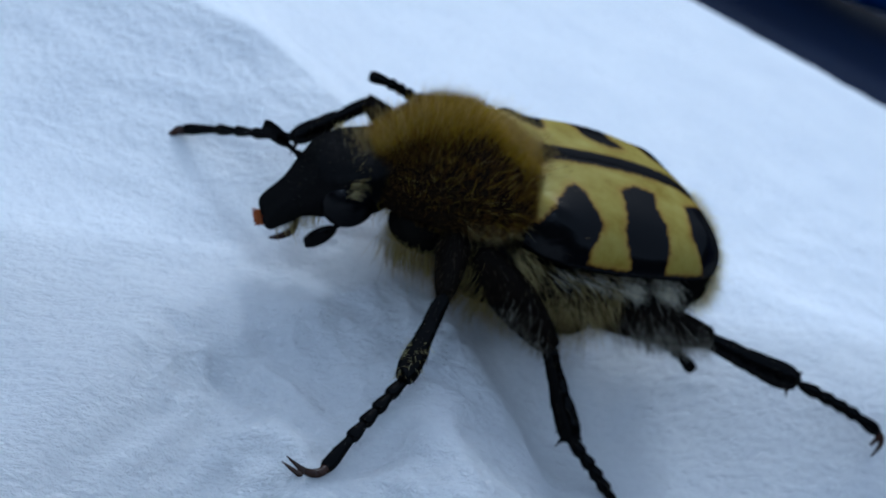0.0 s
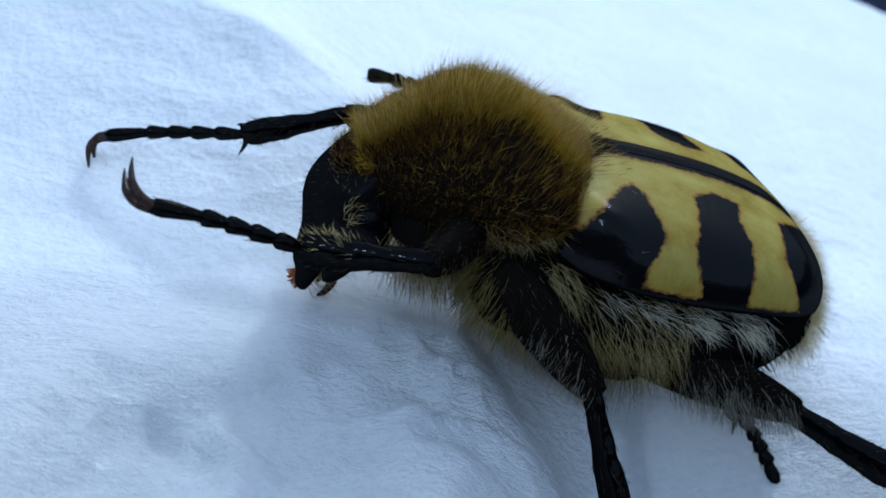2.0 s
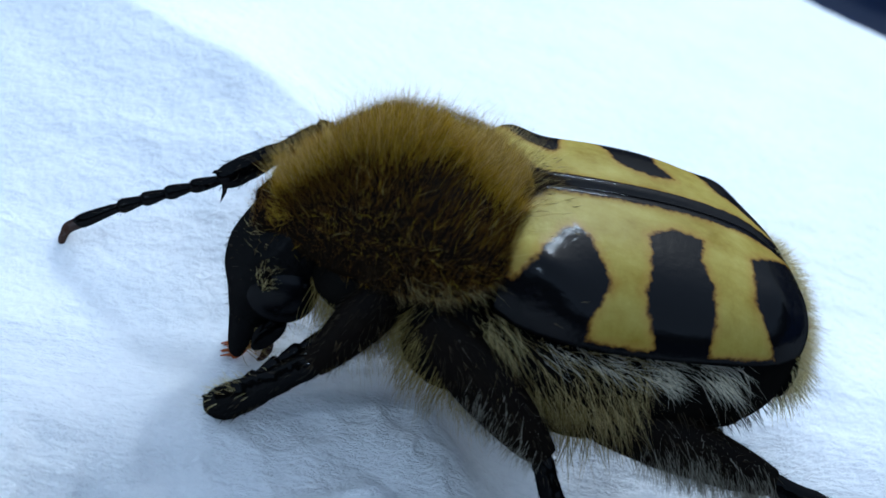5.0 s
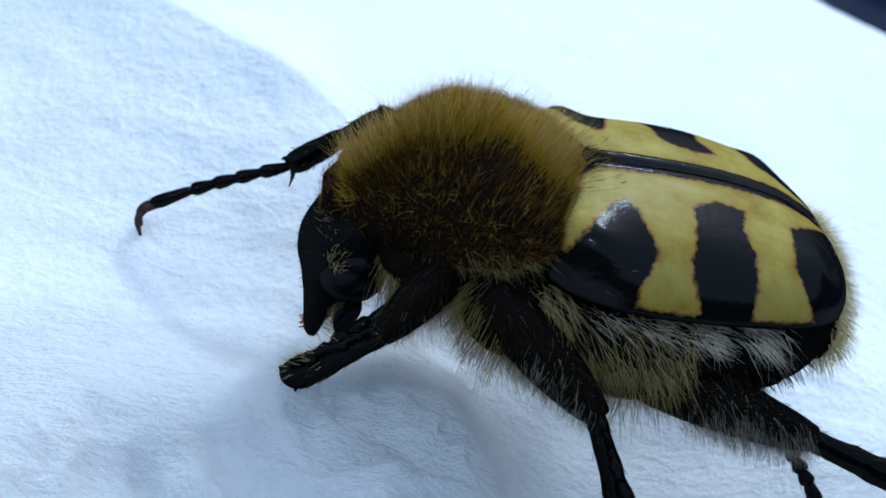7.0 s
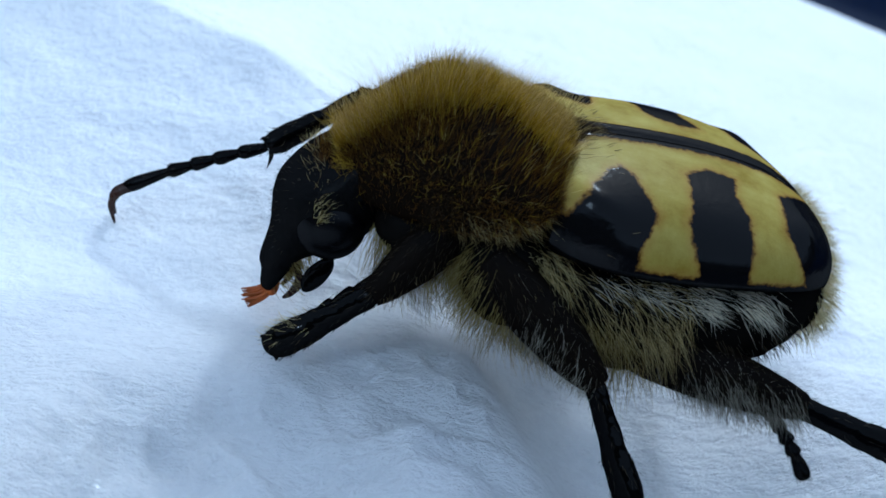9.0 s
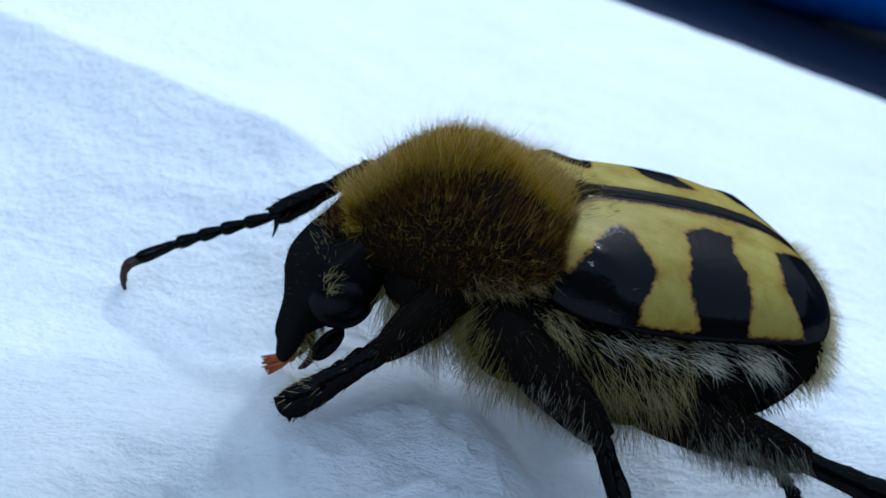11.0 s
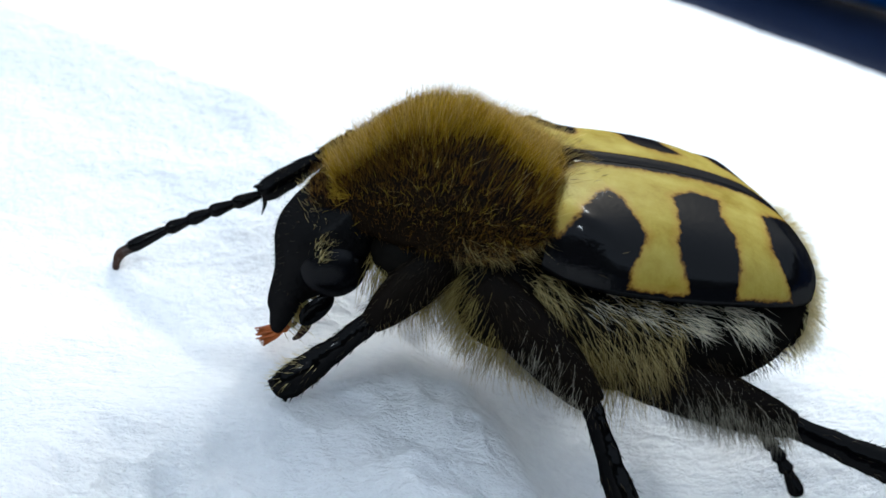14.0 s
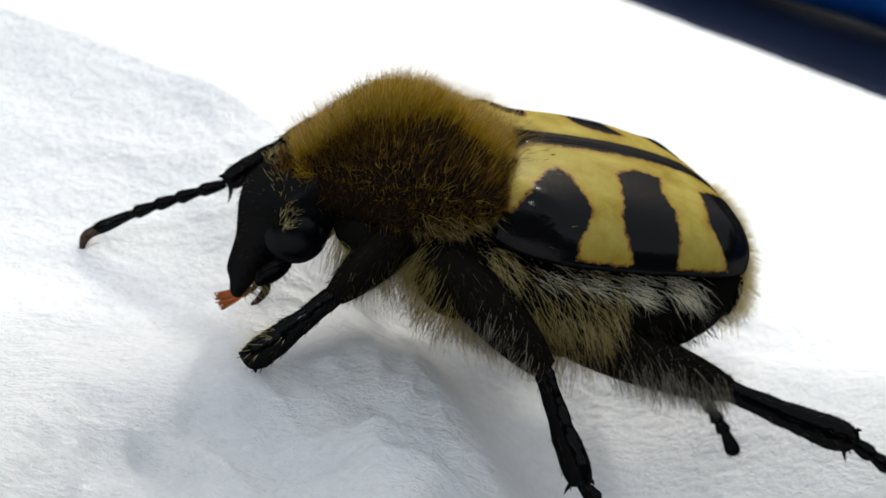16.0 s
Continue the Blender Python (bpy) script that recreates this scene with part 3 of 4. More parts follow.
def hind_body():
    bm = loft([(-1.1, 3.7, 1.3, 0.6, 0.35), (-0.75, 3.6, 1.9, 0.9, 0.8), (-0.2, 3.4, 2.3, 1.1, 1.35), (0.7, 3.2, 2.62, 1.2, 1.7), (1.8, 3.2, 2.72, 1.1, 1.75), (3.0, 3.3, 2.72, 0.95, 1.7),
               (4.4, 3.4, 2.6, 0.85, 2.05), (5.5, 3.5, 2.3, 0.85, 2.2), (6.2, 3.5, 1.85, 0.85, 2.0), (6.6, 3.4, 1.3, 0.65, 1.5), (6.82, 3.3, 0.55, 0.3, 0.75)], 70, 44, 2.2)
    # abdominal rings: shallow steps along the belly
    for v in bm.verts:
        if v.co.x > 1.8 and v.co.z < 4.0:
            ph = ((v.co.x - 1.8) / 0.95) % 1.0
            v.co.y *= 1 + 0.022 * ph
            v.co.z -= 0.05 * ph
    bm.normal_update()
    side = lambda y: step((abs(y) - 0.9) / 0.8)
    rt, nt = samples(bm, 2300, lambda x, y, z, a, b, c: side(y) * (1 if -0.2 < x < 3.3 and z < 4.0 else 0) * (1.0 if x > 0.3 else 0.5) * (1.3 if z > 2 else 0.8))
    rw, nw = samples(bm, 2200, lambda x, y, z, a, b, c: side(y) * (1 if 1.2 < x < 5.1 and 3.5 < z < 4.2 else 0) * (0.2 + 1.2 * (((x - 1.8) / 0.95) % 1.0 > 0.45)) * step((x - 0.9) / 1.6))
    rq, nq = samples(bm, 420, lambda x, y, z, a, b, c: (1 if -0.1 < x < 0.9 and 3.5 < z < 4.3 else 0) * step((abs(y) - 1.6) / 0.4))
    rb, nb = samples(bm, 1500, lambda x, y, z, a, b, c: (1 if x > 1.5 else 0) * (1 if z < 3.0 else 0) * max(0.1, -c))
    rv, nv = samples(bm, 2600, lambda x, y, z, a, b, c: side(y) * (1 if 0.2 < x < 2.4 and z < 3.0 else 0))
    rf, nf = samples(bm, 320, lambda x, y, z, a, b, c: (1 if -1.0 < x < 0.0 and z < 3.4 else 0) * max(0.1, -a))
    ob = part("abdomen", bm, DULL, beetle, "black abdomen fringed with pale hair")
    wt = nt * 0.5 + np.array([0.55, 0, -0.75]) + rng.normal(0, 0.32, (len(rt), 3))
    hairs("hair", rt, wt, 0.74, STRAW, ob, 0.010, (0.2, 0, -0.3), "", 110)
    ww = nw * 0.45 + np.array([0.75, 0, -0.55]) + rng.normal(0, 0.2, (len(rw), 3))
    hairs("hair", rw, ww, 0.66, WHITE, ob, 0.012, (0.1, 0, -0.15), "silvery white hair tufts", 75)
    wq = nq * 0.7 + np.array([0.25, 0, -0.5]) + rng.normal(0, 0.18, (len(rq), 3))
    hairs("hair", rq, wq, 0.62, PALE, ob, 0.009, (0.1, 0, -0.4), "pale hair behind the pronotum", 40)
    wb = nb * 0.6 + np.array([0.5, 0, -0.3]) + rng.normal(0, 0.25, (len(rb), 3))
    hairs("hair", rb, wb, 0.32, SMOKE, ob, 0.018)
    wv = nv * 0.6 + np.array([0.3, 0, -0.5]) + rng.normal(0, 0.25, (len(rv), 3))
    hairs("hair", rv, wv, 0.42, OLIVE, ob, 0.006, (0.1, 0, -0.2), "pale yellow velvet on the breast")
    wf = nf * 0.5 + np.array([-0.45, 0, -0.8]) + rng.normal(0, 0.25, (len(rf), 3))
    hairs("hair", rf, wf, 0.6, OLIVE, ob, 0.009, (0.3, 0, -0.3), "long pale breast hair", 40)
    return ob


def tail_plate():
    bm = bmesh.new()
    blob(bm, (6.35, 0, 3.3), (0.5, 1.75, 1.4), Euler((0, radians(-14), 0)).to_matrix(), 30)
    rp, np_ = samples(bm, 3600, lambda x, y, z, a, b, c: step((a + 0.15) / 0.4))
    ob = part("pygidium", bm, DULL, beetle, "rear plate covered in pale yellow hair")
    w = np_ * 1.0 + np.array([0.15, 0, -0.35]) + rng.normal(0, 0.2, (len(rp), 3))
    hairs("hair", rp, w, 0.52, CREAM, ob, 0.011, (0, 0, -0.25), "pale yellow hair fringe")


# ---- head: its own x runs from the mouth back to the neck ----
def beetle_head():
    bm = loft([(0.0, 0.02, 0.42, 0.08, 0.10), (0.12, 0.03, 0.60, 0.17, 0.18), (0.5, 0.04, 0.66, 0.27, 0.27), (0.95, 0.05, 0.70, 0.38, 0.38), (1.45, 0.05, 0.88, 0.55, 0.86),
               (2.0, 0.05, 1.10, 0.68, 1.22), (2.65, 0.0, 1.16, 0.5, 1.35), (3.25, -0.2, 1.0, 0.26, 1.15), (3.75, -0.4, 0.7, 0.12, 0.6)], 52, 36, 2.4, 0.03)
    for v in bm.verts:
        if v.co.x < 1.6 and v.co.z > 0.1:
            v.co.z += 0.07 * step(abs(v.co.y) / 0.6) - 0.05
    rh, nh = samples(bm, 130, lambda x, y, z, a, b, c: (1 if x > 0.9 and z > 0.2 else 0) * (1 if abs(y) < 0.8 else 0.3))
    rs, ns = samples(bm, 70, lambda x, y, z, a, b, c: 1 if x > 2.6 and z > 0.2 else 0)
    ru, nu = samples(bm, 260, lambda x, y, z, a, b, c: 1 if 0.2 < x < 1.2 and c < -0.5 else 0)
    head = part("head", bm, BLACK, beetle, "black head with flat snout, turned down")
    hairs("hair", rh, nh * 0.8 + np.array([-0.3, 0, 0.2]) + rng.normal(0, 0.25, (len(rh), 3)), 0.12, SMOKE, head, 0.009)
    hairs("hair", rs, ns * 0.9 + rng.normal(0, 0.25, (len(rs), 3)), 0.3, STRAW, head, 0.008)
    hairs("hair", ru, nu * 0.9 + np.array([-0.2, 0, -0.3]) + rng.normal(0, 0.2, (len(ru), 3)), 0.5, OLIVE, head, 0.014, (0.1, 0, 0), "pale beard")
    for s in (-1, 1):
        bm = bmesh.new()
        blob(bm, (2.02, 0.9 * s, -0.3), (0.64, 0.42, 0.64), None, 24)
        part("eye", bm, EYE, head, "shiny black bulging eye")
        bm = bmesh.new()
        blob(bm, (2.32, 1.08 * s, 0.1), (0.32, 0.2, 0.13), Euler((0, radians(-18), radians(10 * s))).to_matrix(), 16)
        rc, nc = samples(bm, 90, lambda x, y, z, a, b, c: max(0, b * s) + 0.2)
        ridge = part("eye_ridge", bm, BLACK, head)
        rc2, w = rc, nc * 0.15 + np.array([0.7, 0.35 * s, 0.15]) + rng.normal(0, 0.14, (len(rc), 3))
        hairs("hair", rc2, w, 0.3, PALE, head, 0.009)
        # jaw and feeler below the snout
        bm = bmesh.new()
        tube(bm, [(0.7, 0.35 * s, -0.3), (0.4, 0.38 * s, -0.5), (0.05, 0.3 * s, -0.5), (-0.15, 0.22 * s, -0.44)], [0.07, 0.09, 0.07, 0.03], 10)
        part("palp", bm, CLAW, head, "brown mouth feeler")
    bm = bmesh.new()
    for i in range(34):
        a, q = rng.uniform(-1, 1), rng.uniform(0, 1)
        tube(bm, [(0.08, 0.18 * a, -0.12 - 0.1 * q), (-0.2, 0.2 * a, -0.06 - 0.1 * q), (-0.40 - 0.16 * q, 0.20 * a, 0.26 - 0.26 * q)], [0.04, 0.034, 0.012], 5, m=6)
    blob(bm, (0.06, 0, -0.2), (0.2, 0.3, 0.12), None, 12)
    brush = part("mouth_brush", bm, BROWN, head, "orange bristle tuft at the mouth")
    return head, brush


def antenna(side, head):
    """Beaded shaft with a club of three plates; its own x runs outward from the head."""
    bm = bmesh.new()
    tube(bm, [(-0.5, -0.25 * side, 0.2), (-0.15, -0.1 * side, 0.05), (0.12, 0, 0.01), (0.26, 0, 0.0)], [0.07, 0.09, 0.095, 0.08], 10)
    for i in range(5):
        blob(bm, (0.30 + 0.06 * i, 0, 0.01 * i), (0.055, 0.065, 0.065), None, 10)
    for k in (-1, 0, 1):
        turn = Euler((0, radians(-12), radians(5 * k))).to_matrix()
        blob(bm, (0.95, 0.06 * k, 0.10), (0.43, 0.06, 0.19), turn, 16)
    return part("antenna", bm, LEG, head, "short black clubbed antenna")


# ---- legs: each piece lies along its own x from the joint nearer to the body ----
def femur(length, radius, name, fringe=0, hair=TAN, fringe_len=0.4, start=0.3):
    bm = bmesh.new()
    tube(bm, [(-0.25, 0, 0), (length * 0.15, 0, 0.0), (length * 0.5, 0, 0.02), (length * 0.85, 0, 0.0), (length + 0.08, 0, 0)],
         [radius * 0.75, radius * 1.0, radius * 1.06, radius * 0.78, radius * 0.5], 16, 0.72)
    got = samples(bm, fringe, lambda x, y, z, a, b, c: (0.04 + 0.96 * step((x / length - start) / 0.3)) * (max(0, 0.4 - c) + 0.9 * abs(b))) if fringe else None
    dark = samples(bm, 500, lambda x, y, z, a, b, c: 1)
    ob = part(name, bm, THIGH, beetle)
    r, n = dark
    hairs("hair", r, n * 0.45 + np.array([0.8, 0, -0.15]) + rng.normal(0, 0.2, (len(r), 3)), 0.18, SMOKE, ob, 0.009, (0.1, 0, -0.1))
    if fringe:
        r, n = got
        hairs("hair", r, n * 0.2 + np.array([0.45, 0, -0.6]) + rng.normal(0, 0.14, (len(r), 3)), fringe_len, hair, ob, 0.0075, (0.05, 0, -0.15), "", fringe // 6)
    return ob


def tibia(length, radius, name, spur=0.9, bristles=0):
    bm = bmesh.new()
    tube(bm, [(-0.06, 0, 0), (length * 0.08, 0, 0), (length * 0.45, 0, -0.02), (length * 0.85, 0, 0.0), (length, 0, 0)],
         [radius * 0.55, radius * 0.75, radius * 0.9, radius * 1.15, radius * 0.8], 14, 0.8)
    for v in bm.verts:
        v.co += noise.noise_vector(v.co * 3.1) * 0.035
    got = samples(bm, 110, lambda x, y, z, a, b, c: 1)
    tuft = samples(bm, bristles, lambda x, y, z, a, b, c: max(0, c) * step((x - 0.3 * length) / (0.6 * length))) if bristles else None
    ob = part(name, bm, LEG, beetle)
    if bristles:
        r, n = tuft
        hairs("hair", r, n * 0.8 + np.array([0.5, 0, 0.1]) + rng.normal(0, 0.2, (len(r), 3)), 0.24, PALE, ob, 0.009, (0.1, 0, 0), "pale bristles")
    r, n = got
    hairs("hair", r, n * 0.4 + np.array([0.8, 0, 0]) + rng.normal(0, 0.15, (len(r), 3)), 0.16, SMOKE, ob, 0.014, (0, 0, 0))
    for at, dz, ln, drop in ((1.0, -0.8, 0.22, 0.3), (0.98, 0.9, 0.12, -0.02), (0.62, -1.0, 0.1, 0.03)):
        bm = bmesh.new()
        z = dz * radius
        tube(bm, [(length * at - 0.06, 0, z * 0.6), (length * at + 0.03 * spur, 0, z - 0.3 * drop * spur), (length * at + ln * spur, 0, z - drop * spur)], [0.07, 0.045, 0.008], 8)
        part("spur", bm, LEG, ob)
    return ob


def tarsus(length, radius, name, claws=True, curl=0.2, twist=0):
    bm = bmesh.new()
    n = 5
    ends = [0, 0.2, 0.37, 0.53, 0.69, 1.0]
    bend = lambda x: Vector((x, 0, -curl * (x / length) ** 3))
    for a, b in zip(ends, ends[1:]):
        p, q = a * length, b * length
        tube(bm, [bend(p), bend(p + 0.3 * (q - p)), bend(p + 0.8 * (q - p)), bend(q)], [radius * 0.65, radius * 0.85, radius * 1.05, radius * 0.7], 10)
    got = samples(bm, 70, lambda x, y, z, a, b, c: 1)
    ob = part(name, bm, LEG, beetle)
    r, nr = got
    hairs("hair", r, nr * 0.3 + np.array([0.9, 0, -0.1]) + rng.normal(0, 0.12, (len(r), 3)), 0.14, SMOKE, ob, 0.012, (0, 0, 0))
    if claws:
        e, roll = bend(length), Matrix.Rotation(radians(twist), 3, "X")
        for s in (-1, 1):
            bm = bmesh.new()
            tube(bm, [e + roll @ Vector(q) for q in ((-0.08, 0.03 * s, 0), (0.18, 0.07 * s, -0.05), (0.38, 0.12 * s, -0.28), (0.44, 0.16 * s, -0.74))], [0.10, 0.095, 0.07, 0.012], 8)
            part("claw", bm, CLAW, ob, "curved brown claw")
    return ob


def coxa(at, size, turn=(0, 0, 0), count=260, length=0.8, way=(0.1, 0, -0.8), front=0.0):
    bm = bmesh.new()
    blob(bm, at, size, Euler([radians(a) for a in turn]).to_matrix(), 20)
    r, n = samples(bm, count, lambda x, y, z, a, b, c: max(0, -c - 0.1) + front * max(0, -a))
    ob = part("coxa", bm, DULL, beetle)
    hairs("hair", r, n * 0.5 + np.array(way) + rng.normal(0, 0.2, (len(r), 3)), length, OLIVE, ob, 0.010, (0.25, 0, -0.3), "", count // 28)
    return ob


def set_leg(hip, knee, ankle, tip, sizes, fringe=0, hair=TAN, claws=True, fringe_len=0.4, start=0.3):
    """A leg that keeps its stance, piece by piece between its joints."""
    hip, knee, ankle, tip = map(Vector, (hip, knee, ankle, tip))
    f = femur((knee - hip).length, sizes[0], "femur", fringe, hair, fringe_len, start)
    t = tibia((ankle - knee).length, sizes[1], "tibia")
    s = tarsus((tip - ankle).length, sizes[2], "tarsus", claws)
    for ob, a, b in ((f, hip, knee), (t, knee, ankle), (s, ankle, tip)):
        ob.matrix_local = bone(a, b)
    return f, t, s


front_body()
hind_body()
tail_plate()
scutellum()
for side in (-1, 1):
    elytron(side)
HEAD, BRUSH = beetle_head()
NEAR_ANTENNA, FAR_ANTENNA = antenna(-1, HEAD), antenna(1, HEAD)
for s in (-1, 1):
    coxa((-1.62, 1.15 * s, 3.65), (0.92, 0.68, 0.6), (0, 10, 0), 900, 0.85)
    coxa((-0.1, 1.9 * s, 3.3), (0.85, 0.75, 1.0), (0, -30, 0), 700, 0.7, (-0.3, 0, -0.85), 1.5)
    coxa((2.4, 1.7 * s, 2.1), (1.0, 0.8, 0.55), (0, 10, 0))
FEMUR, TIBIA, TARSUS = 2.05, 2.25, 2.7
NEAR_FRONT = (femur(FEMUR, 0.5, "femur", 60, TAN, 0.25), tibia(TIBIA, 0.29, "tibia", 0.3, 60), tarsus(TARSUS, 0.15, "tarsus", twist=-108))
FAR_FRONT = (femur(FEMUR, 0.40, "femur", 60, PALE), tibia(TIBIA, 0.25, "tibia"), tarsus(TARSUS + 0.35, 0.14, "tarsus"))
set_leg((-0.45, -2.25, 3.7), (1.65, -3.2, 2.1), (2.7, -4.35, 0.1), (4.6, -5.2, -1.45), (0.54, 0.28, 0.17), 520, SILVER, True, 0.3, 0.25)
NEAR_HIND = set_leg((2.7, -1.9, 2.3), (6.05, -2.9, 1.5), (9.05, -3.75, 0.75), (12.0, -4.4, -0.6), (0.58, 0.33, 0.18), 1700, SILVER, True, 0.45, 0.25)
FAR_MIDDLE = set_leg((-0.3, 2.25, 3.7), (1.2, 3.6, 3.9), (-0.5, 4.3, 4.0), (-2.2, 4.4, 4.5), (0.55, 0.26, 0.16), 0, TAN, False)
FAR_HIND = set_leg((2.7, 1.7, 2.2), (5.3, -0.6, 1.6), (6.25, -1.75, 0.75), (7.35, -2.7, -0.25), (0.5, 0.25, 0.16), 0, TAN, False)


# ---- what moves ----
def leg_rows(hip, stances, bend):
    """Poses of thigh, shank and foot for rows of seconds, ankle and foot tip; the knee goes towards bend."""
    out = ([], [], [])
    for t, ankle, tip in stances:
        h, a, p = Vector(hip), Vector(ankle), Vector(tip)
        d = a - h
        ln = min(d.length, FEMUR + TIBIA - 0.01)
        d.normalize()
        a = h + d * ln
        x = (FEMUR ** 2 - TIBIA ** 2 + ln ** 2) / (2 * ln)
        w = Vector(bend) - d * d.dot(Vector(bend))
        k = h + d * x + w.normalized() * math.sqrt(max(FEMUR ** 2 - x * x, 0))
        for rows, u, v in zip(out, (h, k, a), (k, a, p)):
            rows.append((t, bone(u, v)))
    return out


def motions():
    # the whole beetle rises on its legs and settles: seconds, degrees of pitch, millimetres forward and up
    sway = [
        (0, -1.56, 0.31, -0.55),
        (0.5, 0.24, 0.12, -0.69),
        (1, 2.36, 0.02, -0.76),
        (1.5, 3.02, 0.17, -0.63),
        (2, 3.62, 0.07, -0.58),
        (2.5, 6.50, -0.00, -0.31),
        (3, 6.75, 0.13, -0.00),
        (3.5, 2.79, -0.37, 0.05),
        (4, -0.05, -0.36, -0.11),
        (6.5, -3.10, 0.21, 0.41),
        (7, -4.32, 0.37, 0.62),
        (7.5, -5.17, 0.23, 0.49),
        (8, -3.50, 0.11, 0.32),
        (8.5, -2.82, 0.02, 0.25),
        (9, -0.52, -0.05, 0.09),
        (11.5, -0.30, -0.08, 0.02),
        (12, -0.34, -0.11, 0.01),
        (12.5, -0.12, -0.07, 0.01),
        (13, 0.06, -0.05, 0.02),
        (13.5, 0.25, -0.04, 0.03),
        (14, 0.51, -0.04, 0.06),
        (14.5, 0.90, -0.04, 0.09),
        (15, 0.43, -0.07, 0.09),
        (15.5, 0.15, -0.05, 0.11),
        (16, -0.10, -0.05, 0.16),
    ]
    pivot = mm(2, -2, 0)
    walk(beetle, [(t, Matrix.Translation(pivot + mm(x, 0, z)) @ pose(0, 0, 0, 0, p, 0) @ Matrix.Translation(-pivot)) for t, p, x, z in sway])
    # head: seconds, degrees that the snout points below level, and reach; it nods about the eyes
    nods = [
        (0, 48, -0.54),
        (0.5, 39, -0.79),
        (1, 62, -0.22),
        (1.5, 75, 0.10),
        (2, 80, 0.04),
        (2.5, 81, -0.33),
        (3, 77, 0.02),
        (3.5, 88, 0.16),
        (4, 88, 0.40),
        (6.5, 72, 0.04),
        (7, 84, 0.37),
        (7.5, 66, 0.2),
        (8, 84, 0.29),
        (8.5, 70, 0.17),
        (9, 72, 0.04),
        (11.5, 74, 0.26),
        (12, 57, 0.14),
        (12.5, 76, 0.14),
        (13, 68, 0.09),
        (13.5, 81, 0.34),
        (14, 76, 0.2),
        (14.5, 77, 0.14),
        (15, 76, 0.14),
        (15.5, 80, 0.22),
        (16, 73, 0.03),
    ]
    walk(HEAD, [(t, Matrix.Translation(mm(-3.25 + 0.24 * step((a - 62) / 18), 0, 4.65)) @ pose(0, 0, 0, 0, -a, 0) @ Matrix.Translation(mm(-3.3 - out, 0, 0))) for t, a, out in nods])
    walk(BRUSH, [(t, pose(x * MM, 0, 0)) for t, x in ((0, 0.3), (4.0, 0.35), (4.3, 0.15), (6.2, 0.1), (6.6, 0.0), (7.0, 0.35), (7.4, 0.0), (9.0, -0.15), (11.5, 0.0), (16, 0.0))])
    walk(NEAR_ANTENNA, [(t, pose(1.95 * MM, -0.92 * MM, -0.66 * MM, 0, d, 178)) for t, d in ((0, 8), (0.5, 40), (1.2, 10), (2, -15), (6.5, -12), (7.5, 0), (12, -5), (16, -18))])
    walk(FAR_ANTENNA, [(t, pose(x * MM, 0.85 * MM, z * MM, 0, d, r)) for t, x, z, d, r in (
        (0, 1.5, 0.2, -70, 150), (0.5, 1.5, 0.2, -85, 150), (0.9, 1.5, 0.2, -50, 150), (1.2, 1.8, -0.3, 0, 165), (1.5, 2.05, -0.7, 10, 178), (16, 2.05, -0.7, -5, 178))])
    near = [
        (0, (-2.6, -4.95, 2.2), (-4.62, -6.87, 1.35)),
        (0.9, (-2.6, -4.95, 2.2), (-4.62, -6.87, 1.35)),
        (1.0, (-3.4, -3.4, 2.6), (-5.4, -3.6, 1.0)),
        (1.1, (-3.7, -2.7, 4.6), (-5.2, -2.4, 6.2)),
        (1.2, (-4.2, -2.3, 3.2), (-6.2, -2.2, 2.6)),
        (1.4, (-4.6, -2.5, 2.6), (-6.46, -2.5, 1.5)),
        (1.9, (-4.6, -2.5, 2.6), (-6.46, -2.5, 1.5)),
        (2.0, (-4.2, -2.4, 3.6), (-6.6, -2.6, 4.2)),
        (2.1, (-4.3, -2.4, 2.9), (-5.4, -2.4, 1.2)),
        (2.2, (-4.4, -2.4, 2.6), (-5.3, -2.4, 1.1)),
        (2.5, (-4.59, -2.4, 2.65), (-4.8, -1.2, 1.3)),
        (3.0, (-4.5, -2.4, 1.95), (-4.2, -1.9, 0.6)),
        (3.25, (-4.15, -2.25, 1.8), (-2.4, -0.8, 1.3)),
        (3.5, (-3.9, -2.1, 1.35), (-1.9, -1.25, 2.95)),
        (7.2, (-3.85, -2.0, 1.2), (-1.85, -1.25, 2.95)),
        (7.35, (-3.8, -2.1, 1.4), (-2.9, -0.5, 0.9)),
        (7.5, (-3.75, -2.2, 1.5), (-4.0, -0.2, 1.6)),
        (7.7, (-3.8, -2.1, 1.4), (-2.9, -0.5, 0.9)),
        (7.9, (-4.05, -2.0, 1.25), (-2.0, -1.25, 2.95)),
        (9.0, (-4.1, -2.0, 1.3), (-2.0, -1.25, 2.95)),
        (12.5, (-4.05, -2.0, 1.15), (-2.0, -1.25, 2.95)),
        (14.5, (-3.9, -2.0, 0.98), (-1.9, -1.25, 2.9)),
        (16, (-3.9, -2.0, 0.95), (-1.9, -1.25, 2.9)),
    ]
    for ob, rows in zip(NEAR_FRONT, leg_rows((-1.0, -1.5, 4.1), near, (0.2, -0.75, 0.25))):
        walk(ob, rows)
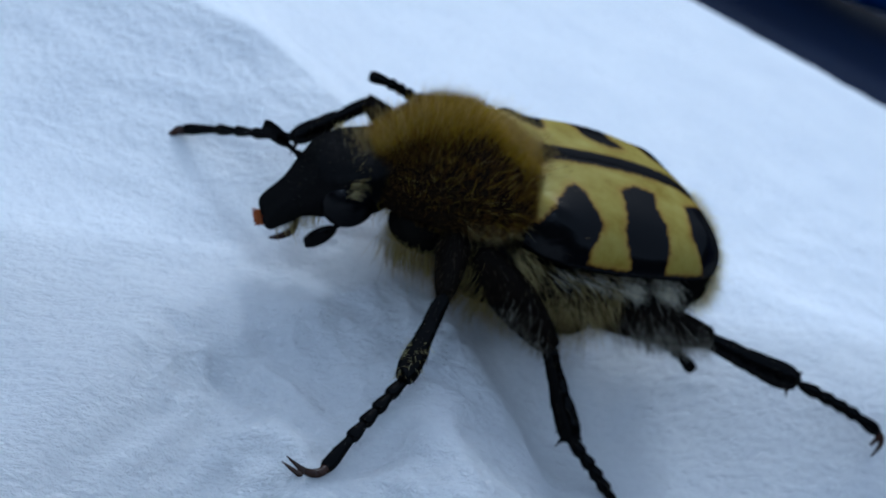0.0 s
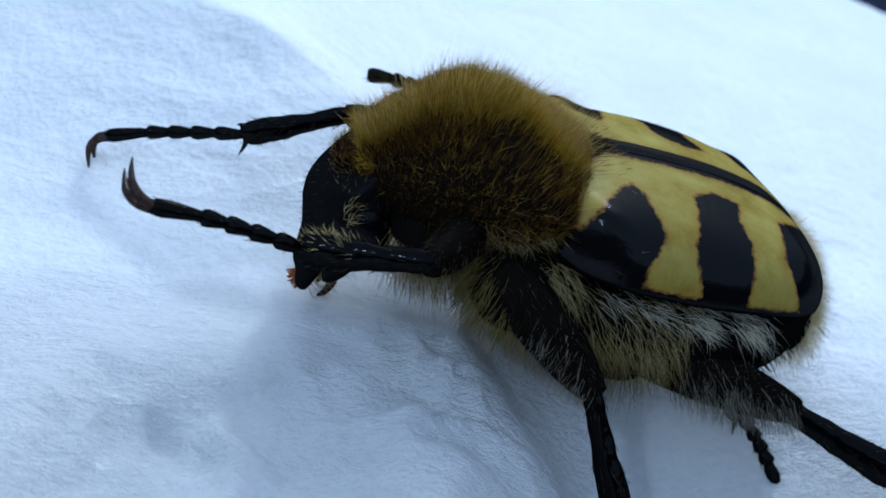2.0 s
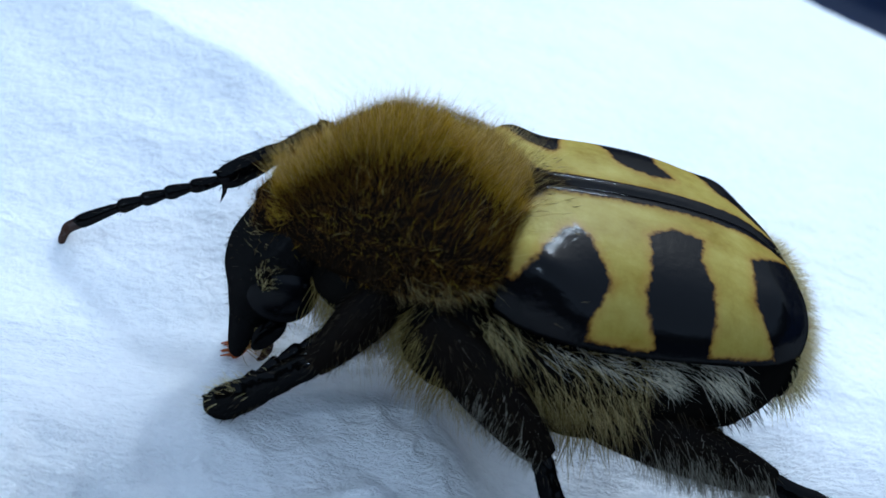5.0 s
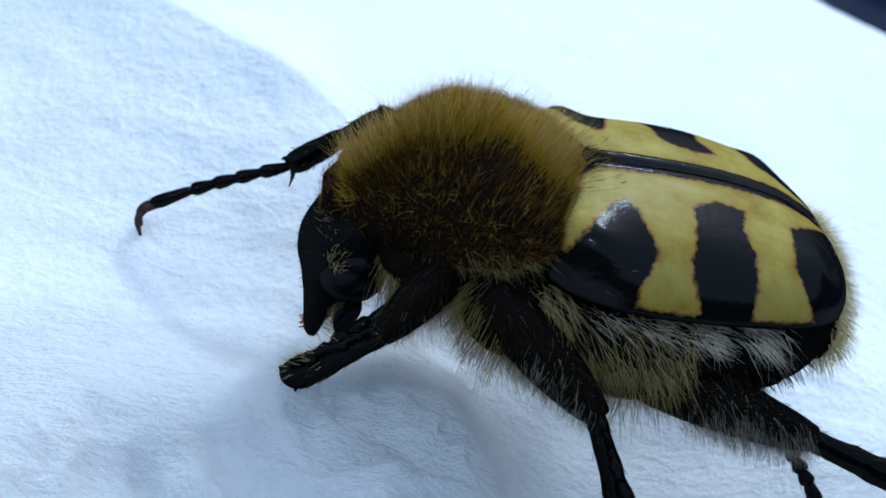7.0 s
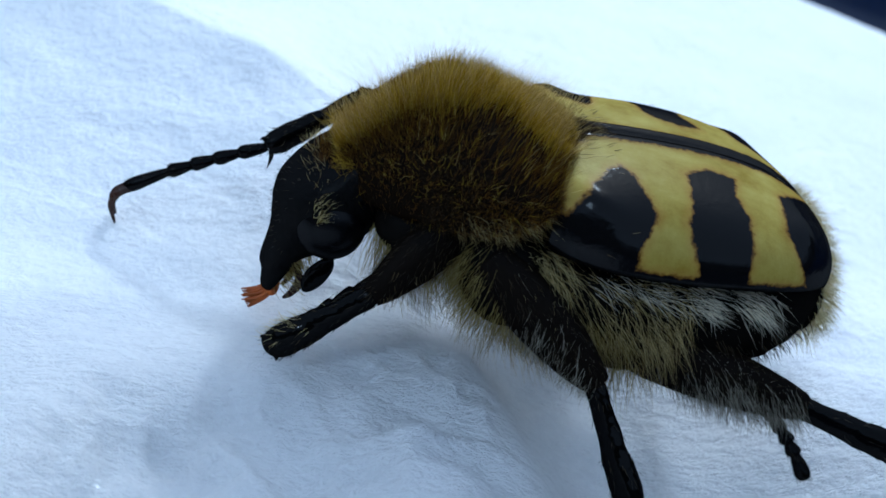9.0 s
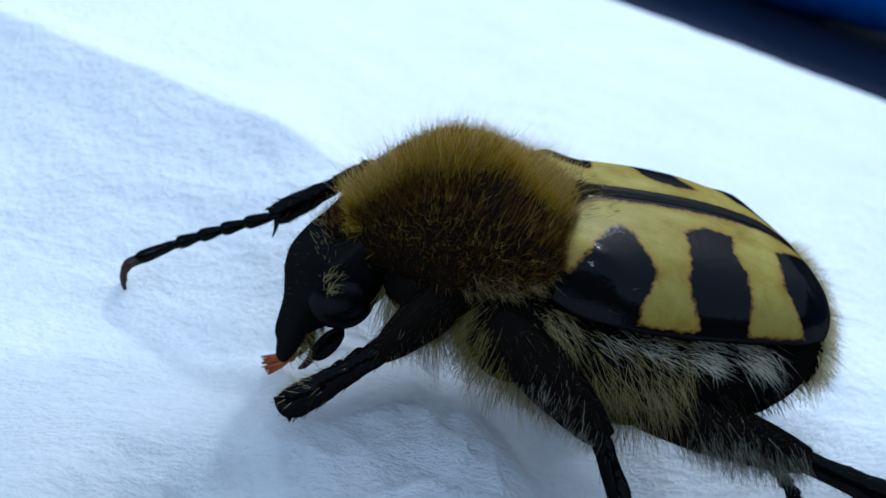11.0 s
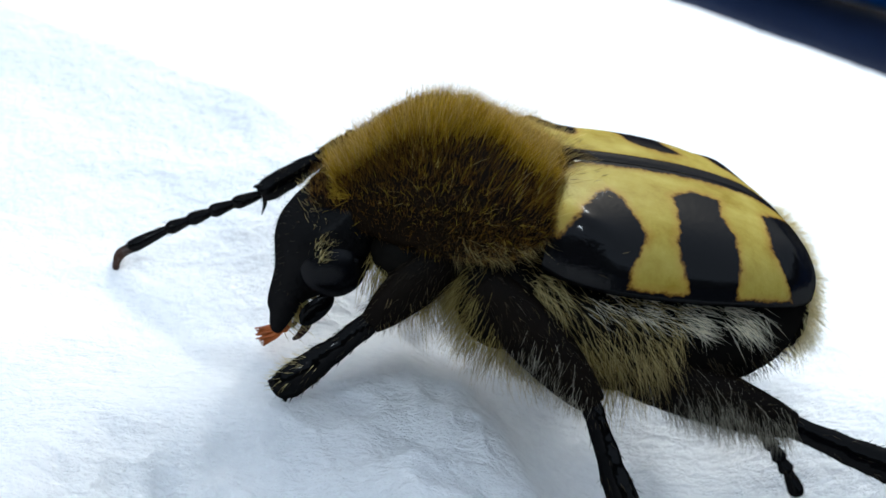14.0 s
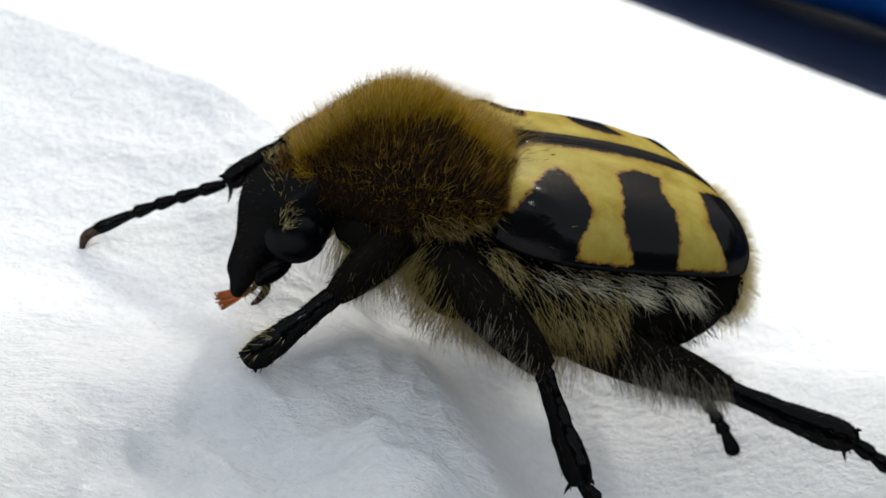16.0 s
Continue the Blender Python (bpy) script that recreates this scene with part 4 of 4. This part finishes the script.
    far = [
        (0, (-4.11, 2.6, 3.35), (-6.5, 4.0, 2.5)),
        (1.0, (-4.7, 2.6, 3.05), (-7.1, 4.4, 2.3)),
        (2.0, (-5.04, 2.6, 2.85), (-7.64, 3.5, 1.9)),
        (2.5, (-5.02, 2.6, 2.56), (-7.45, 2.6, 1.12)),
        (3.0, (-5.0, 2.6, 2.6), (-7.5, 2.6, 1.1)),
        (4.0, (-4.38, 2.6, 3.01), (-7.15, 2.6, 1.5)),
        (7.0, (-4.18, 2.6, 2.98), (-7.3, 2.6, 1.68)),
        (12.0, (-4.44, 2.6, 2.86), (-7.09, 2.6, 1.64)),
        (14.5, (-4.22, 2.6, 2.68), (-6.7, 2.6, 1.34)),
        (16, (-4.2, 2.6, 2.53), (-6.58, 2.6, 1.42)),
    ]
    for ob, rows in zip(FAR_FRONT, leg_rows((-1.4, 1.4, 4.1), far, (0, 1, 0.32))):
        walk(ob, rows)

    # hind leg sinks as the beetle settles; the hidden middle leg is drawn in
    for i, (a, b) in enumerate(((0, 1), (1, 2), (2, 3))):
        walk(NEAR_HIND[i], [(t, bone(j[a], j[b])) for t, j in (
            (0, ((2.7, -1.9, 2.6), (5.95, -2.9, 2.6), (9.25, -3.65, 1.85), (12.66, -4.1, 0.85))),
            (1.5, ((2.7, -1.9, 2.5), (5.95, -2.9, 2.35), (9.1, -3.65, 1.45), (12.1, -4.2, 0.3))),
            (3.0, ((2.7, -1.9, 2.2), (6.0, -2.9, 1.85), (9.1, -3.7, 1.0), (12.0, -4.3, -0.2))),
            (7.0, ((2.7, -1.9, 2.1), (6.08, -2.9, 1.72), (9.15, -3.7, 1.05), (12.0, -4.4, -0.3))),
            (16, ((2.7, -1.9, 2.05), (6.08, -2.9, 1.58), (9.1, -3.75, 0.95), (12.0, -4.4, -0.4))))])
        walk(FAR_HIND[i], [(t, bone(j[a], j[b])) for t, j in (
            (0, ((2.7, 1.7, 2.2), (5.2, -0.2, 1.9), (5.6, -1.3, 1.5), (6.6, -2.0, 1.2))),
            (0.9, ((2.7, 1.7, 2.2), (5.2, -0.2, 1.9), (5.6, -1.3, 1.5), (6.6, -2.0, 1.2))),
            (1.6, ((2.7, 1.7, 2.2), (5.2, -0.6, 1.7), (5.9, -1.75, 1.1), (6.9, -2.7, 0.3))),
            (4, ((2.7, 1.7, 2.2), (5.3, -0.6, 1.6), (6.25, -1.75, 0.75), (7.35, -2.7, -0.25))),
            (16, ((2.7, 1.7, 2.2), (5.3, -0.6, 1.6), (6.25, -1.75, 0.75), (7.35, -2.7, -0.25))))])
        walk(FAR_MIDDLE[i], [(t, bone(j[a], j[b])) for t, j in (
            (0, ((-0.3, 2.25, 3.7), (1.2, 3.6, 3.9), (-0.3, 4.3, 4.05), (-1.9, 4.4, 4.72))),
            (0.9, ((-0.3, 2.25, 3.7), (1.2, 3.6, 3.9), (-0.35, 4.3, 4.0), (-2.1, 4.4, 4.55))),
            (1.5, ((-0.3, 2.25, 3.7), (1.0, 3.6, 3.9), (-0.7, 4.3, 3.9), (-2.5, 4.4, 4.25))),
            (4.2, ((-0.3, 2.25, 3.7), (1.0, 3.6, 3.8), (-0.5, 4.3, 3.8), (-2.05, 4.4, 4.0))),
            (6.3, ((-0.3, 2.25, 3.7), (1.0, 3.6, 3.6), (-0.4, 4.3, 3.0), (-1.8, 4.5, 2.9))),
            (16, ((-0.3, 2.25, 3.7), (1.0, 3.6, 3.6), (-0.4, 4.3, 3.0), (-1.8, 4.5, 2.9))))])


motions()
